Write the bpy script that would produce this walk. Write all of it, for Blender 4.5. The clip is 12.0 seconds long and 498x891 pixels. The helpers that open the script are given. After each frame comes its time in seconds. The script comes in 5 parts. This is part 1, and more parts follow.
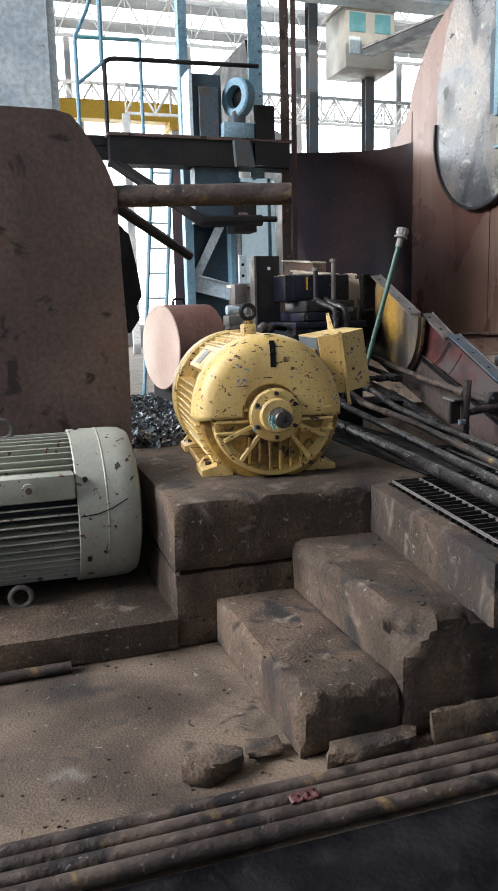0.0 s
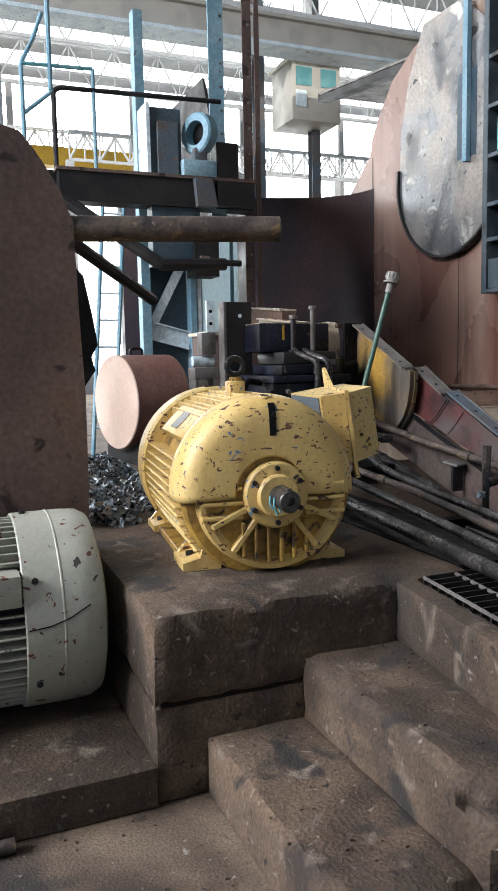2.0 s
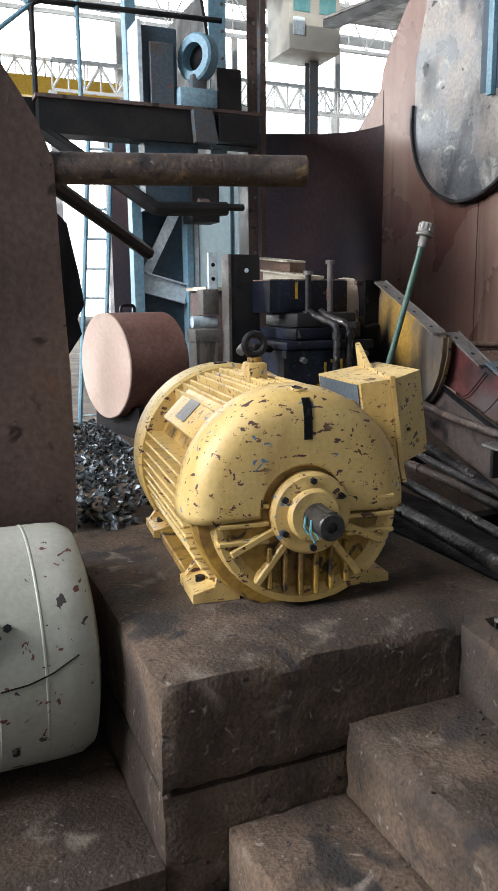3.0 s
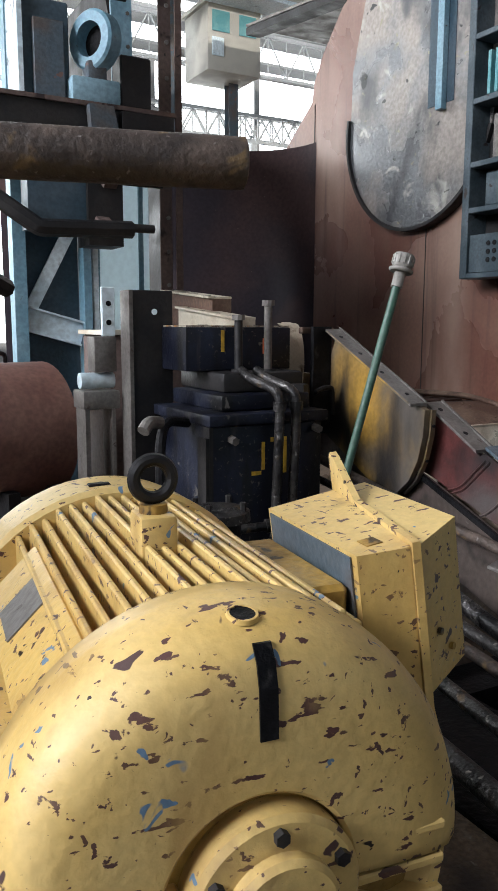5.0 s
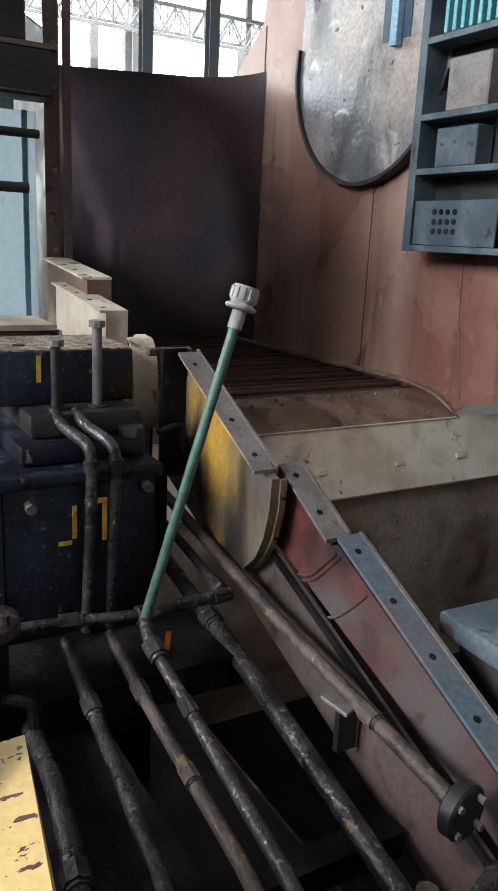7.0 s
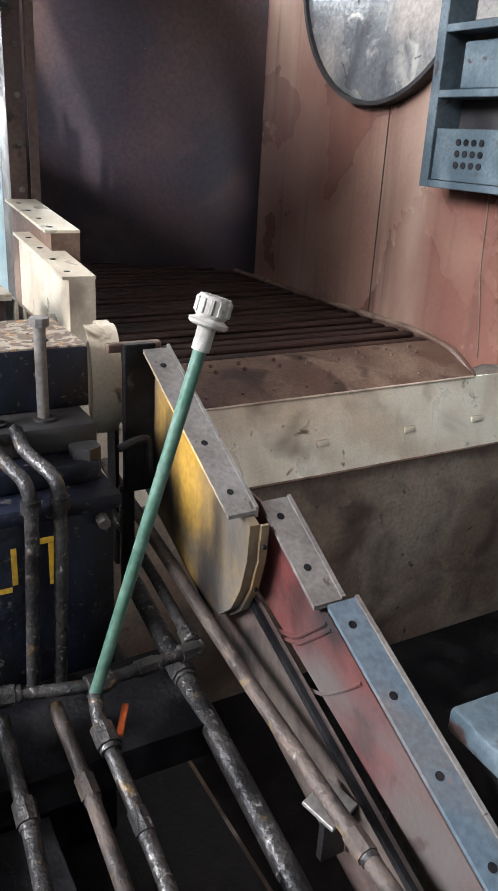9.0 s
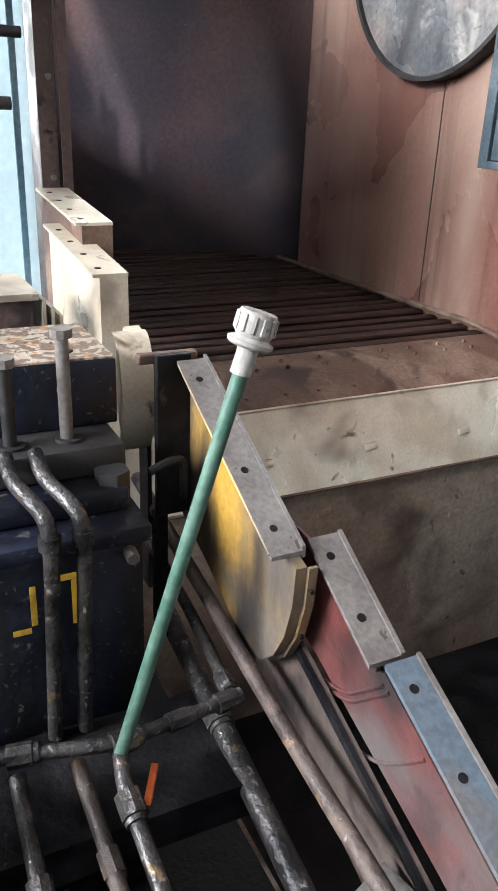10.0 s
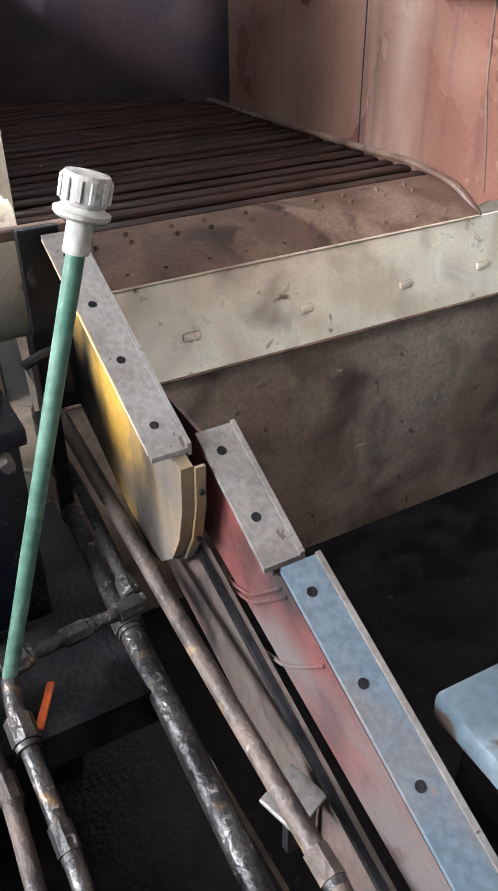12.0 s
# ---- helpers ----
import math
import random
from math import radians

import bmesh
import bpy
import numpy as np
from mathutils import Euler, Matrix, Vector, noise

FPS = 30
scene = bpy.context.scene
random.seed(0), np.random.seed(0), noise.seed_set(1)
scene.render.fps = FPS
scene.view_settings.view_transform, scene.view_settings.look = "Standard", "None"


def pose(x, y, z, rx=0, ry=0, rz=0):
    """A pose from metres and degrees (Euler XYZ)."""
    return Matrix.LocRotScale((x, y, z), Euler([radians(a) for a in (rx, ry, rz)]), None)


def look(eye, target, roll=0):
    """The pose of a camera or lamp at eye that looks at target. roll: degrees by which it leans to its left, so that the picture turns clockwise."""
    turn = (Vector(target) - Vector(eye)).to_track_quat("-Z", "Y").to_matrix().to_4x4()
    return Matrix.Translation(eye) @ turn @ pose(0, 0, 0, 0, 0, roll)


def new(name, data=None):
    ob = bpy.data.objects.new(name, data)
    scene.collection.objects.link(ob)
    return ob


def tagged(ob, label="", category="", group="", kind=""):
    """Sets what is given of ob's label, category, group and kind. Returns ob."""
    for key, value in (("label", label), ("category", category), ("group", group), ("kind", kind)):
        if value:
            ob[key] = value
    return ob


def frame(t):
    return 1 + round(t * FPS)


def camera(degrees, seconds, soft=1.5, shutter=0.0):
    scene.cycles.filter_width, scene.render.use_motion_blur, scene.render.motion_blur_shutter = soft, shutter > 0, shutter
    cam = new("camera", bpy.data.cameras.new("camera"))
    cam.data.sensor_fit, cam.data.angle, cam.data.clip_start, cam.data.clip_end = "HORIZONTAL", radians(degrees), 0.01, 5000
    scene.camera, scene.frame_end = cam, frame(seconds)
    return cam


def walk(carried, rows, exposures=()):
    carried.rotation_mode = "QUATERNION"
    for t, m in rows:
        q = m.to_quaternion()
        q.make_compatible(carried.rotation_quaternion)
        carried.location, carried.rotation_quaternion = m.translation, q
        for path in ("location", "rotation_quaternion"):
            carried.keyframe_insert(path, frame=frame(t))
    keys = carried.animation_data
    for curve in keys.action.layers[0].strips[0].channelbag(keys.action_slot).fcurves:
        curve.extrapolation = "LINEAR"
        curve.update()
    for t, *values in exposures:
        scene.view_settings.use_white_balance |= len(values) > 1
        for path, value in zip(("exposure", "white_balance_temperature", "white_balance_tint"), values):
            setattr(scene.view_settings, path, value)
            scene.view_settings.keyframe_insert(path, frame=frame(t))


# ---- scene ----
cam = camera(35.5, 12.0, soft=1.6)
PATH = [
    (0, (0.171, 0.055, 1.322), (0.784, 1.929, 0.984), -1.4),
    (0.5, (0.06, 0.156, 1.321), (0.875, 1.956, 1.012), -0.8),
    (1, (-0.036, 0.232, 1.313), (0.815, 2.015, 1.001), -0.7),
    (1.5, (0.038, 0.444, 1.284), (0.859, 2.24, 0.967), -0.8),
    (2, (0.214, 0.756, 1.353), (0.975, 2.592, 1.131), -1.1),
    (2.5, (0.292, 0.956, 1.361), (1.024, 2.8, 1.108), -1.2),
    (2.9, (0.338, 1.278, 1.456), (1.05, 3.11, 1.086), -1.5),
    (3, (0.336, 1.337, 1.462), (1.116, 3.142, 1.096), -0.6),
    (3.2, (0.385, 1.423, 1.494), (1.258, 3.184, 1.123), 0.0),
    (4.8, (0.81, 2.392, 1.582), (1.778, 4.121, 1.315), 0.1),
    (5, (0.869, 2.453, 1.576), (1.839, 4.175, 1.273), 0.2),
    (5.5, (1.173, 2.596, 1.568), (2.135, 4.299, 1.149), 1.4),
    (6, (1.353, 2.593, 1.709), (2.314, 4.287, 1.259), 2.7),
    (6.5, (1.567, 2.714, 1.798), (2.521, 4.392, 1.278), 2.4),
    (7, (1.692, 2.782, 1.962), (2.669, 4.451, 1.451), 2.8),
    (7.2, (1.763, 2.817, 1.981), (2.693, 4.507, 1.453), 2.4),
    (8.8, (2.027, 3.124, 2.153), (2.928, 4.757, 1.431), 2.8),
    (9, (2.024, 3.209, 2.159), (2.954, 4.819, 1.422), 3.2),
    (9.5, (2.038, 3.323, 2.167), (2.961, 4.919, 1.392), 3.3),
    (10, (2.137, 3.446, 2.172), (2.969, 5.086, 1.386), 2.4),
    (10.5, (2.294, 3.526, 2.173), (3.058, 5.177, 1.341), 1.1),
    (11, (2.339, 3.539, 2.145), (3.062, 5.165, 1.23), 0.2),
    (11.5, (2.392, 3.552, 2.142), (3.122, 5.118, 1.135), -0.8),
    (12, (2.407, 3.547, 2.133), (3.225, 5.003, 1.032), -0.6),
]
walk(cam, [(t, look(eye, target, roll)) for t, eye, target, roll in PATH], exposures=[(0.0, -0.15), (3.0, -0.24), (5.0, -0.40), (5.5, -0.36), (7.0, -0.06), (9.0, 0.82), (10.0, 1.08), (10.5, 1.08), (12.0, 1.36)])

# ---- light: daylight through the hall's openings, plus added fill ----
world = bpy.data.worlds.new("sky")
scene.world = world
world.use_nodes = True
wn = world.node_tree.nodes
sky = wn.new("ShaderNodeTexSky")
sky.sky_type = "NISHITA"
sky.sun_disc = False
sky.sun_elevation, sky.sun_rotation = radians(50), radians(-30)
world.node_tree.links.new(sky.outputs[0], wn["Background"].inputs[0])
wn["Background"].inputs[1].default_value = 0.07


def window_light(name, eye, target, w, h, watts, colour=(1, 1, 1)):
    d = bpy.data.lights.new(name, "AREA")
    d.shape, d.size, d.size_y, d.energy, d.color = "RECTANGLE", w, h, watts, colour
    ob = new(name, d)
    ob.matrix_world = look(eye, target)
    return ob


sun_d = bpy.data.lights.new("sun", "SUN")
sun_d.energy, sun_d.angle, sun_d.color = 5.0, radians(0.6), (1, 0.95, 0.88)
sun = new("sun", sun_d)
sun.matrix_world = look((0, 0, 30), (6, 12, 12))
# the window bands of the hall: left side, far gable
window_light("west_window_light", (-13.4, 5.0, 9.4), (2.0, 4.4, 0.8), 11, 5.0, 7400, (0.93, 0.965, 1.05))
# Added fill: one lamp under the closed roof, one behind the view.
window_light("roof_fill", (-0.5, 1.0, 12.2), (0.5, 1.6, 0), 6, 4, 22, (1, 1, 1))
window_light("back_fill", (-3.0, -9.6, 4.5), (1.5, 3.5, 0.8), 9, 5, 20, (1, 0.97, 0.94))
window_light("gable_light", (4.0, 31.5, 6.0), (2.0, 6.0, 2.5), 22, 8, 1500, (0.86, 0.95, 1))

# ---- materials ----


def mat(name, base, second, scale=4.0, rough=0.6, metal=0.0, bump=0.15, fine=60.0, spots=None, streak=None, mix=(0.4, 0.65), rvar=0.15, gr=0.22, mid=0.0, spec=0.5):
    m = bpy.data.materials.new(name)
    m.use_nodes = True
    nt = m.node_tree
    n, l = nt.nodes, nt.links
    b = n["Principled BSDF"]
    geo = n.new("ShaderNodeNewGeometry")

    def tex(s, detail=6, stretch=None, dist=0.0):
        t = n.new("ShaderNodeTexNoise")
        t.inputs["Scale"].default_value, t.inputs["Detail"].default_value = s, detail
        t.inputs["Distortion"].default_value = dist
        if stretch:
            mp = n.new("ShaderNodeMapping")
            mp.inputs["Scale"].default_value = stretch
            l.new(geo.outputs["Position"], mp.inputs[0])
            l.new(mp.outputs[0], t.inputs["Vector"])
        else:
            l.new(geo.outputs["Position"], t.inputs["Vector"])
        return t

    def ramp(src, a, z, ca=(0, 0, 0, 1), cz=(1, 1, 1, 1)):
        r = n.new("ShaderNodeValToRGB")
        r.color_ramp.elements[0].position, r.color_ramp.elements[1].position = a, z
        r.color_ramp.elements[0].color, r.color_ramp.elements[1].color = ca, cz
        r.color_ramp.interpolation = "EASE" if z - a > 0.1 else "LINEAR"
        l.new(src, r.inputs[0])
        return r

    def blend(fac, a, c):
        x = n.new("ShaderNodeMix")
        x.data_type = "RGBA"
        l.new(fac, x.inputs[0])
        if isinstance(a, tuple):
            x.inputs[6].default_value = (*a, 1)
        else:
            l.new(a, x.inputs[6])
        if isinstance(c, tuple):
            x.inputs[7].default_value = (*c, 1)
        else:
            l.new(c, x.inputs[7])
        return x.outputs[2]

    big = tex(scale, 8, dist=0.4)
    col = blend(ramp(big.outputs[0], *mix).outputs[0], base, second)
    grain = tex(fine, 4)
    g = ramp(grain.outputs[0], 0.25, 0.75, (1 - gr,) * 3 + (1,), (1 + gr * 0.65,) * 3 + (1,))
    mul = n.new("ShaderNodeMix")
    mul.data_type, mul.blend_type = "RGBA", "MULTIPLY"
    mul.inputs[0].default_value = 1.0
    l.new(col, mul.inputs[6])
    l.new(g.outputs[0], mul.inputs[7])
    col = mul.outputs[2]
    for s in streak or ():
        c2, st, lo, hi = s
        t = tex(1.0, 6, st, 0.2)
        col = blend(ramp(t.outputs[0], lo, hi).outputs[0], col, c2)
    rough_src = ramp(big.outputs[0], 0.3, 0.7, (rough - rvar,) * 3 + (1,), (min(1, rough + rvar),) * 3 + (1,)).outputs[0]
    for s in spots or ():
        c2, sc, lo, hi = s
        t = tex(sc, 3, dist=0.6)
        col = blend(ramp(t.outputs[0], lo, hi).outputs[0], col, c2)
    l.new(col, b.inputs["Base Color"])
    l.new(rough_src, b.inputs["Roughness"])
    b.inputs["Metallic"].default_value = metal
    b.inputs["Specular IOR Level"].default_value = spec
    if bump:
        bp = n.new("ShaderNodeBump")
        bp.inputs["Strength"].default_value, bp.inputs["Distance"].default_value = bump, 0.01
        ad = n.new("ShaderNodeMath")
        ad.operation = "ADD"
        l.new(grain.outputs[0], ad.inputs[0])
        l.new(big.outputs[0], ad.inputs[1])
        h = ad.outputs[0]
        if mid:
            mm, mt = n.new("ShaderNodeMath"), tex(16, 8)
            mm.operation = "MULTIPLY_ADD"
            mm.inputs[1].default_value = mid
            l.new(mt.outputs[0], mm.inputs[0])
            l.new(h, mm.inputs[2])
            h = mm.outputs[0]
        l.new(h, bp.inputs["Height"])
        l.new(bp.outputs[0], b.inputs["Normal"])
    return m


CONC = mat("worn_concrete", (0.044, 0.0285, 0.018), (0.130, 0.087, 0.056), 2.6, 0.9, 0, 0.6, 90, mix=(0.36, 0.66), mid=2.2, gr=0.38,
           streak=[((0.032, 0.023, 0.018), (3.5, 3.5, 1.2), 0.52, 0.70), ((0.15, 0.115, 0.085), (7, 7, 2.5), 0.60, 0.74)],
           spots=[((0.22, 0.185, 0.15), 38, 0.65, 0.74), ((0.024, 0.019, 0.016), 5, 0.57, 0.70), ((0.20, 0.16, 0.125), 9, 0.63, 0.78), ((0.018, 0.014, 0.012), 22, 0.66, 0.72)])
FLOORC = mat("floor_concrete", (0.058, 0.039, 0.027), (0.182, 0.132, 0.090), 1.5, 0.85, 0, 0.45, 110, mix=(0.38, 0.62), mid=1.2, gr=0.32,
             spots=[((0.028, 0.022, 0.018), 2.1, 0.54, 0.68), ((0.27, 0.245, 0.21), 2.6, 0.60, 0.78), ((0.046, 0.034, 0.028), 9, 0.58, 0.70), ((0.25, 0.22, 0.19), 34, 0.67, 0.75), ((0.02, 0.016, 0.014), 16, 0.68, 0.73)])
# Near-black for oily metal, and for painted shade in holes and under the grating.
OILSHADE = mat("oil_and_shade_black", (0.004, 0.004, 0.005), (0.013, 0.012, 0.013), 6, 0.55, 0, 0.5, 50, spec=0.15, spots=[((0.03, 0.028, 0.027), 18, 0.68, 0.76)])
YEL = mat("chipped_yellow_paint", (0.60, 0.40, 0.125), (0.66, 0.47, 0.18), 3, 0.44, 0, 0.18, 70, gr=0.08,
          spots=[((0.11, 0.055, 0.035), 55, 0.69, 0.705), ((0.12, 0.20, 0.29), 20, 0.70, 0.71), ((0.07, 0.035, 0.03), 15, 0.70, 0.715), ((0.03, 0.018, 0.012), 30, 0.72, 0.735)],
          streak=[((0.085, 0.035, 0.03), (26, 60, 60), 0.635, 0.65), ((0.085, 0.04, 0.033), (44, 15, 44), 0.66, 0.675), ((0.42, 0.26, 0.085), (6, 6, 1.4), 0.54, 0.8), ((0.30, 0.19, 0.075), (9, 9, 9), 0.60, 0.82)])
YELD = mat("oily_shaded_yellow_paint", (0.42, 0.25, 0.05), (0.20, 0.11, 0.025), 7, 0.5, 0, 0.3, 60, spots=[((0.04, 0.025, 0.012), 14, 0.58, 0.63)])
GREY = mat("chipped_grey_paint", (0.36, 0.36, 0.30), (0.43, 0.43, 0.36), 3, 0.5, 0, 0.12, 60, gr=0.08, spots=[((0.13, 0.045, 0.03), 22, 0.665, 0.675), ((0.05, 0.04, 0.04), 34, 0.70, 0.71)])
RUSTB = mat("rusted_plate", (0.095, 0.064, 0.056), (0.155, 0.108, 0.092), 1.6, 0.75, 0.1, 0.3, 40, spots=[((0.038, 0.024, 0.022), 6, 0.60, 0.66), ((0.16, 0.085, 0.055), 2.5, 0.62, 0.8), ((0.03, 0.025, 0.025), 14, 0.68, 0.72)])
# Red plate darkened in its colour to carry the carrier's shade.
REDSHADE = mat("shaded_red_plate", (0.026, 0.020, 0.026), (0.060, 0.033, 0.031), 0.8, 0.55, 0.05, 0.08, 30, spec=0.25, spots=[((0.12, 0.07, 0.06), 0.9, 0.56, 0.9), ((0.16, 0.11, 0.095), 40, 0.74, 0.78)])
RED = mat("red_oxide_plate", (0.175, 0.076, 0.056), (0.27, 0.152, 0.112), 0.9, 0.29, 0.15, 0.08, 30, rvar=0.07, spec=0.8,
          streak=[((0.44, 0.32, 0.25), (1.3, 1.3, 0.3), 0.42, 0.86), ((0.06, 0.03, 0.025), (9, 9, 0.35), 0.52, 0.85)], gr=0.12, spots=[((0.40, 0.30, 0.27), 60, 0.75, 0.77)])
REDT = mat("red_trough_paint", (0.115, 0.035, 0.032), (0.07, 0.029, 0.027), 2.5, 0.5, 0.05, 0.2, 40, streak=[((0.085, 0.07, 0.065), (1.2, 1.6, 4), 0.48, 0.72), ((0.02, 0.016, 0.016), (2, 2.2, 2.2), 0.56, 0.70)], spots=[((0.05, 0.03, 0.028), 9, 0.62, 0.72)])
GALV = mat("dull_grey_steel", (0.19, 0.175, 0.16), (0.12, 0.105, 0.095), 5, 0.55, 0.3, 0.15, 70, spots=[((0.08, 0.06, 0.05), 25, 0.68, 0.72)])
BLUEGREY = mat("blue_grey_flaking_paint", (0.085, 0.115, 0.14), (0.125, 0.105, 0.095), 4, 0.6, 0.1, 0.2, 60, spots=[((0.2, 0.1, 0.08), 9, 0.66, 0.7)])
LINER = mat("grimy_liner_steel", (0.085, 0.066, 0.056), (0.10, 0.062, 0.054), 3.0, 0.55, 0.1, 0.25, 45, spots=[((0.02, 0.016, 0.015), 5, 0.54, 0.68), ((0.13, 0.11, 0.10), 40, 0.70, 0.76)])
OCHRE = mat("ochre_faded_paint", (0.33, 0.19, 0.035), (0.15, 0.115, 0.08), 2.6, 0.55, 0, 0.2, 45, streak=[((0.10, 0.085, 0.07), (3, 3, 1.5), 0.42, 0.60), ((0.018, 0.015, 0.013), (3, 4, 1.2), 0.46, 0.66)])
BEIGE = mat("beige_bare_steel", (0.62, 0.55, 0.43), (0.50, 0.42, 0.31), 3.5, 0.40, 0.35, 0.15, 90, gr=0.1, spots=[((0.24, 0.19, 0.145), 2.2, 0.52, 0.74), ((0.13, 0.085, 0.055), 9, 0.66, 0.74)])
PITF = mat("rust_stained_face", (0.17, 0.115, 0.08), (0.27, 0.215, 0.16), 1.8, 0.65, 0.1, 0.2, 40, spots=[((0.045, 0.03, 0.024), 2.5, 0.42, 0.78), ((0.035, 0.025, 0.02), 10, 0.66, 0.74)])
SLAT = mat("brown_slat_steel", (0.026, 0.013, 0.010), (0.055, 0.028, 0.021), 3, 0.5, 0.2, 0.25, 40, spec=0.3, spots=[((0.30, 0.24, 0.19), 14, 0.74, 0.78)])
LIP = mat("brown_dusty_steel", (0.10, 0.055, 0.038), (0.19, 0.125, 0.088), 4, 0.6, 0.15, 0.3, 50, spots=[((0.05, 0.028, 0.02), 5, 0.54, 0.68)])
BLUEL = mat("pale_blue_paint", (0.15, 0.29, 0.37), (0.25, 0.39, 0.46), 2, 0.5, 0, 0.1, 40, spots=[((0.1, 0.08, 0.07), 14, 0.7, 0.73)])
BLUED = mat("dark_blue_steel", (0.03, 0.06, 0.085), (0.06, 0.09, 0.115), 3, 0.5, 0.1, 0.15, 40)
WHITEB = mat("scuffed_white_panel", (0.72, 0.82, 0.86), (0.58, 0.70, 0.76), 3, 0.6, 0, 0.1, 30, spots=[((0.12, 0.14, 0.15), 7, 0.66, 0.72)])
SLATE = mat("slate_painted_steel", (0.045, 0.065, 0.078), (0.085, 0.11, 0.125), 4, 0.5, 0.1, 0.2, 50, spots=[((0.03, 0.02, 0.018), 9, 0.64, 0.7)])
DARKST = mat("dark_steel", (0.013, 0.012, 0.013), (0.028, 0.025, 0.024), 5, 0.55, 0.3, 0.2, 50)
PIPEB = mat("brown_pipe", (0.05, 0.037, 0.031), (0.105, 0.076, 0.06), 7, 0.6, 0.2, 0.5, 55, mid=0.4, spots=[((0.022, 0.018, 0.017), 8, 0.52, 0.66), ((0.20, 0.13, 0.06), 13, 0.60, 0.74), ((0.22, 0.19, 0.17), 45, 0.66, 0.74)])
# Pale grey specks paint grease highlights into the colour.
PIPEG = mat("greasy_pipe", (0.055, 0.05, 0.047), (0.02, 0.018, 0.018), 9, 0.4, 0.4, 0.6, 60, mid=0.6, spots=[((0.20, 0.13, 0.06), 12, 0.62, 0.74), ((0.26, 0.24, 0.22), 50, 0.62, 0.72), ((0.012, 0.011, 0.011), 7, 0.52, 0.62)])
PUMPB = mat("oily_navy_paint", (0.003, 0.004, 0.010), (0.010, 0.013, 0.027), 4, 0.5, 0, 0.3, 40, spec=0.3, streak=[((0.004, 0.004, 0.005), (9, 9, 1.5), 0.46, 0.66), ((0.05, 0.045, 0.042), (14, 14, 2), 0.62, 0.80)], spots=[((0.10, 0.09, 0.08), 20, 0.68, 0.74), ((0.07, 0.062, 0.055), 55, 0.64, 0.74)])
GREEN = mat("green_pipe_paint", (0.034, 0.09, 0.062), (0.068, 0.128, 0.095), 9, 0.5, 0, 0.2, 60, spots=[((0.42, 0.32, 0.05), 13, 0.68, 0.7), ((0.05, 0.08, 0.06), 30, 0.68, 0.7)])
CAPW = mat("dirty_white_cap", (0.33, 0.315, 0.285), (0.20, 0.185, 0.165), 14, 0.6, 0, 0.2, 60, spots=[((0.16, 0.14, 0.12), 40, 0.66, 0.7)])
PINK = mat("primer_drum", (0.58, 0.42, 0.33), (0.66, 0.50, 0.41), 3, 0.7, 0, 0.1, 40, gr=0.07)
DRUM = mat("brown_drum", (0.20, 0.095, 0.075), (0.26, 0.14, 0.11), 4, 0.6, 0, 0.15, 40)
SHAFT = mat("greasy_shaft", (0.10, 0.095, 0.09), (0.05, 0.045, 0.04), 12, 0.4, 0.7, 0.2, 60)
MARKY = mat("yellow_mark", (0.60, 0.36, 0.03), (0.45, 0.27, 0.03), 20, 0.6)
ORANGE = mat("orange_handle", (0.60, 0.12, 0.03), (0.5, 0.1, 0.03), 20, 0.5)
CREAM = mat("cream_panel", (0.50, 0.48, 0.42), (0.42, 0.40, 0.36), 2, 0.6)
TEAL = mat("teal_steel", (0.10, 0.30, 0.33), (0.16, 0.36, 0.38), 4, 0.5)
DISC = mat("silvered_worn_plate", (0.20, 0.205, 0.215), (0.36, 0.315, 0.285), 1.5, 0.32, 0.6, 0.25, 30, mix=(0.40, 0.62), mid=0.5, streak=[((0.10, 0.10, 0.105), (2.2, 2.2, 1.1), 0.50, 0.66)], spots=[((0.48, 0.46, 0.42), 4.5, 0.62, 0.72), ((0.05, 0.05, 0.05), 7, 0.67, 0.71), ((0.30, 0.28, 0.20), 11, 0.66, 0.72)])
ROOFM = mat("roof_sheet", (0.42, 0.43, 0.44), (0.34, 0.35, 0.36), 0.8, 0.8, 0, 0.05, 20)
HALLW = mat("hall_wall", (0.35, 0.35, 0.35), (0.28, 0.28, 0.28), 0.8, 0.8, 0, 0.05, 20)
TRUSS = mat("grey_truss", (0.55, 0.57, 0.58), (0.45, 0.47, 0.48), 1, 0.7, 0, 0, 20)
COPPER = mat("dusty_cable", (0.05, 0.05, 0.05), (0.1, 0.1, 0.1), 10, 0.6)


def glow(name, colour, strength):
    m = bpy.data.materials.new(name)
    m.use_nodes = True
    b = m.node_tree.nodes["Principled BSDF"]
    b.inputs["Base Color"].default_value = (*colour, 1)
    b.inputs["Emission Color"].default_value = (*colour, 1)
    b.inputs["Emission Strength"].default_value = strength
    return m


DAY = glow("daylight_backdrop", (0.93, 0.98, 1.0), 6.0)



def translucent(name, colour, share):
    m = mat(name, colour, tuple(c * 0.82 for c in colour), 3, 0.5, 0, 0.05, 30, spots=[((0.25, 0.30, 0.32), 6, 0.64, 0.72)])
    n, l = m.node_tree.nodes, m.node_tree.links
    t, x = n.new("ShaderNodeBsdfTranslucent"), n.new("ShaderNodeMixShader")
    t.inputs[0].default_value = (*colour, 1)
    x.inputs[0].default_value = share
    l.new(n["Principled BSDF"].outputs[0], x.inputs[1])
    l.new(t.outputs[0], x.inputs[2])
    l.new(x.outputs[0], n["Material Output"].inputs[0])
    return m


CLEARP = translucent("milky_plastic_sheet", (0.80, 0.90, 0.94), 0.75)

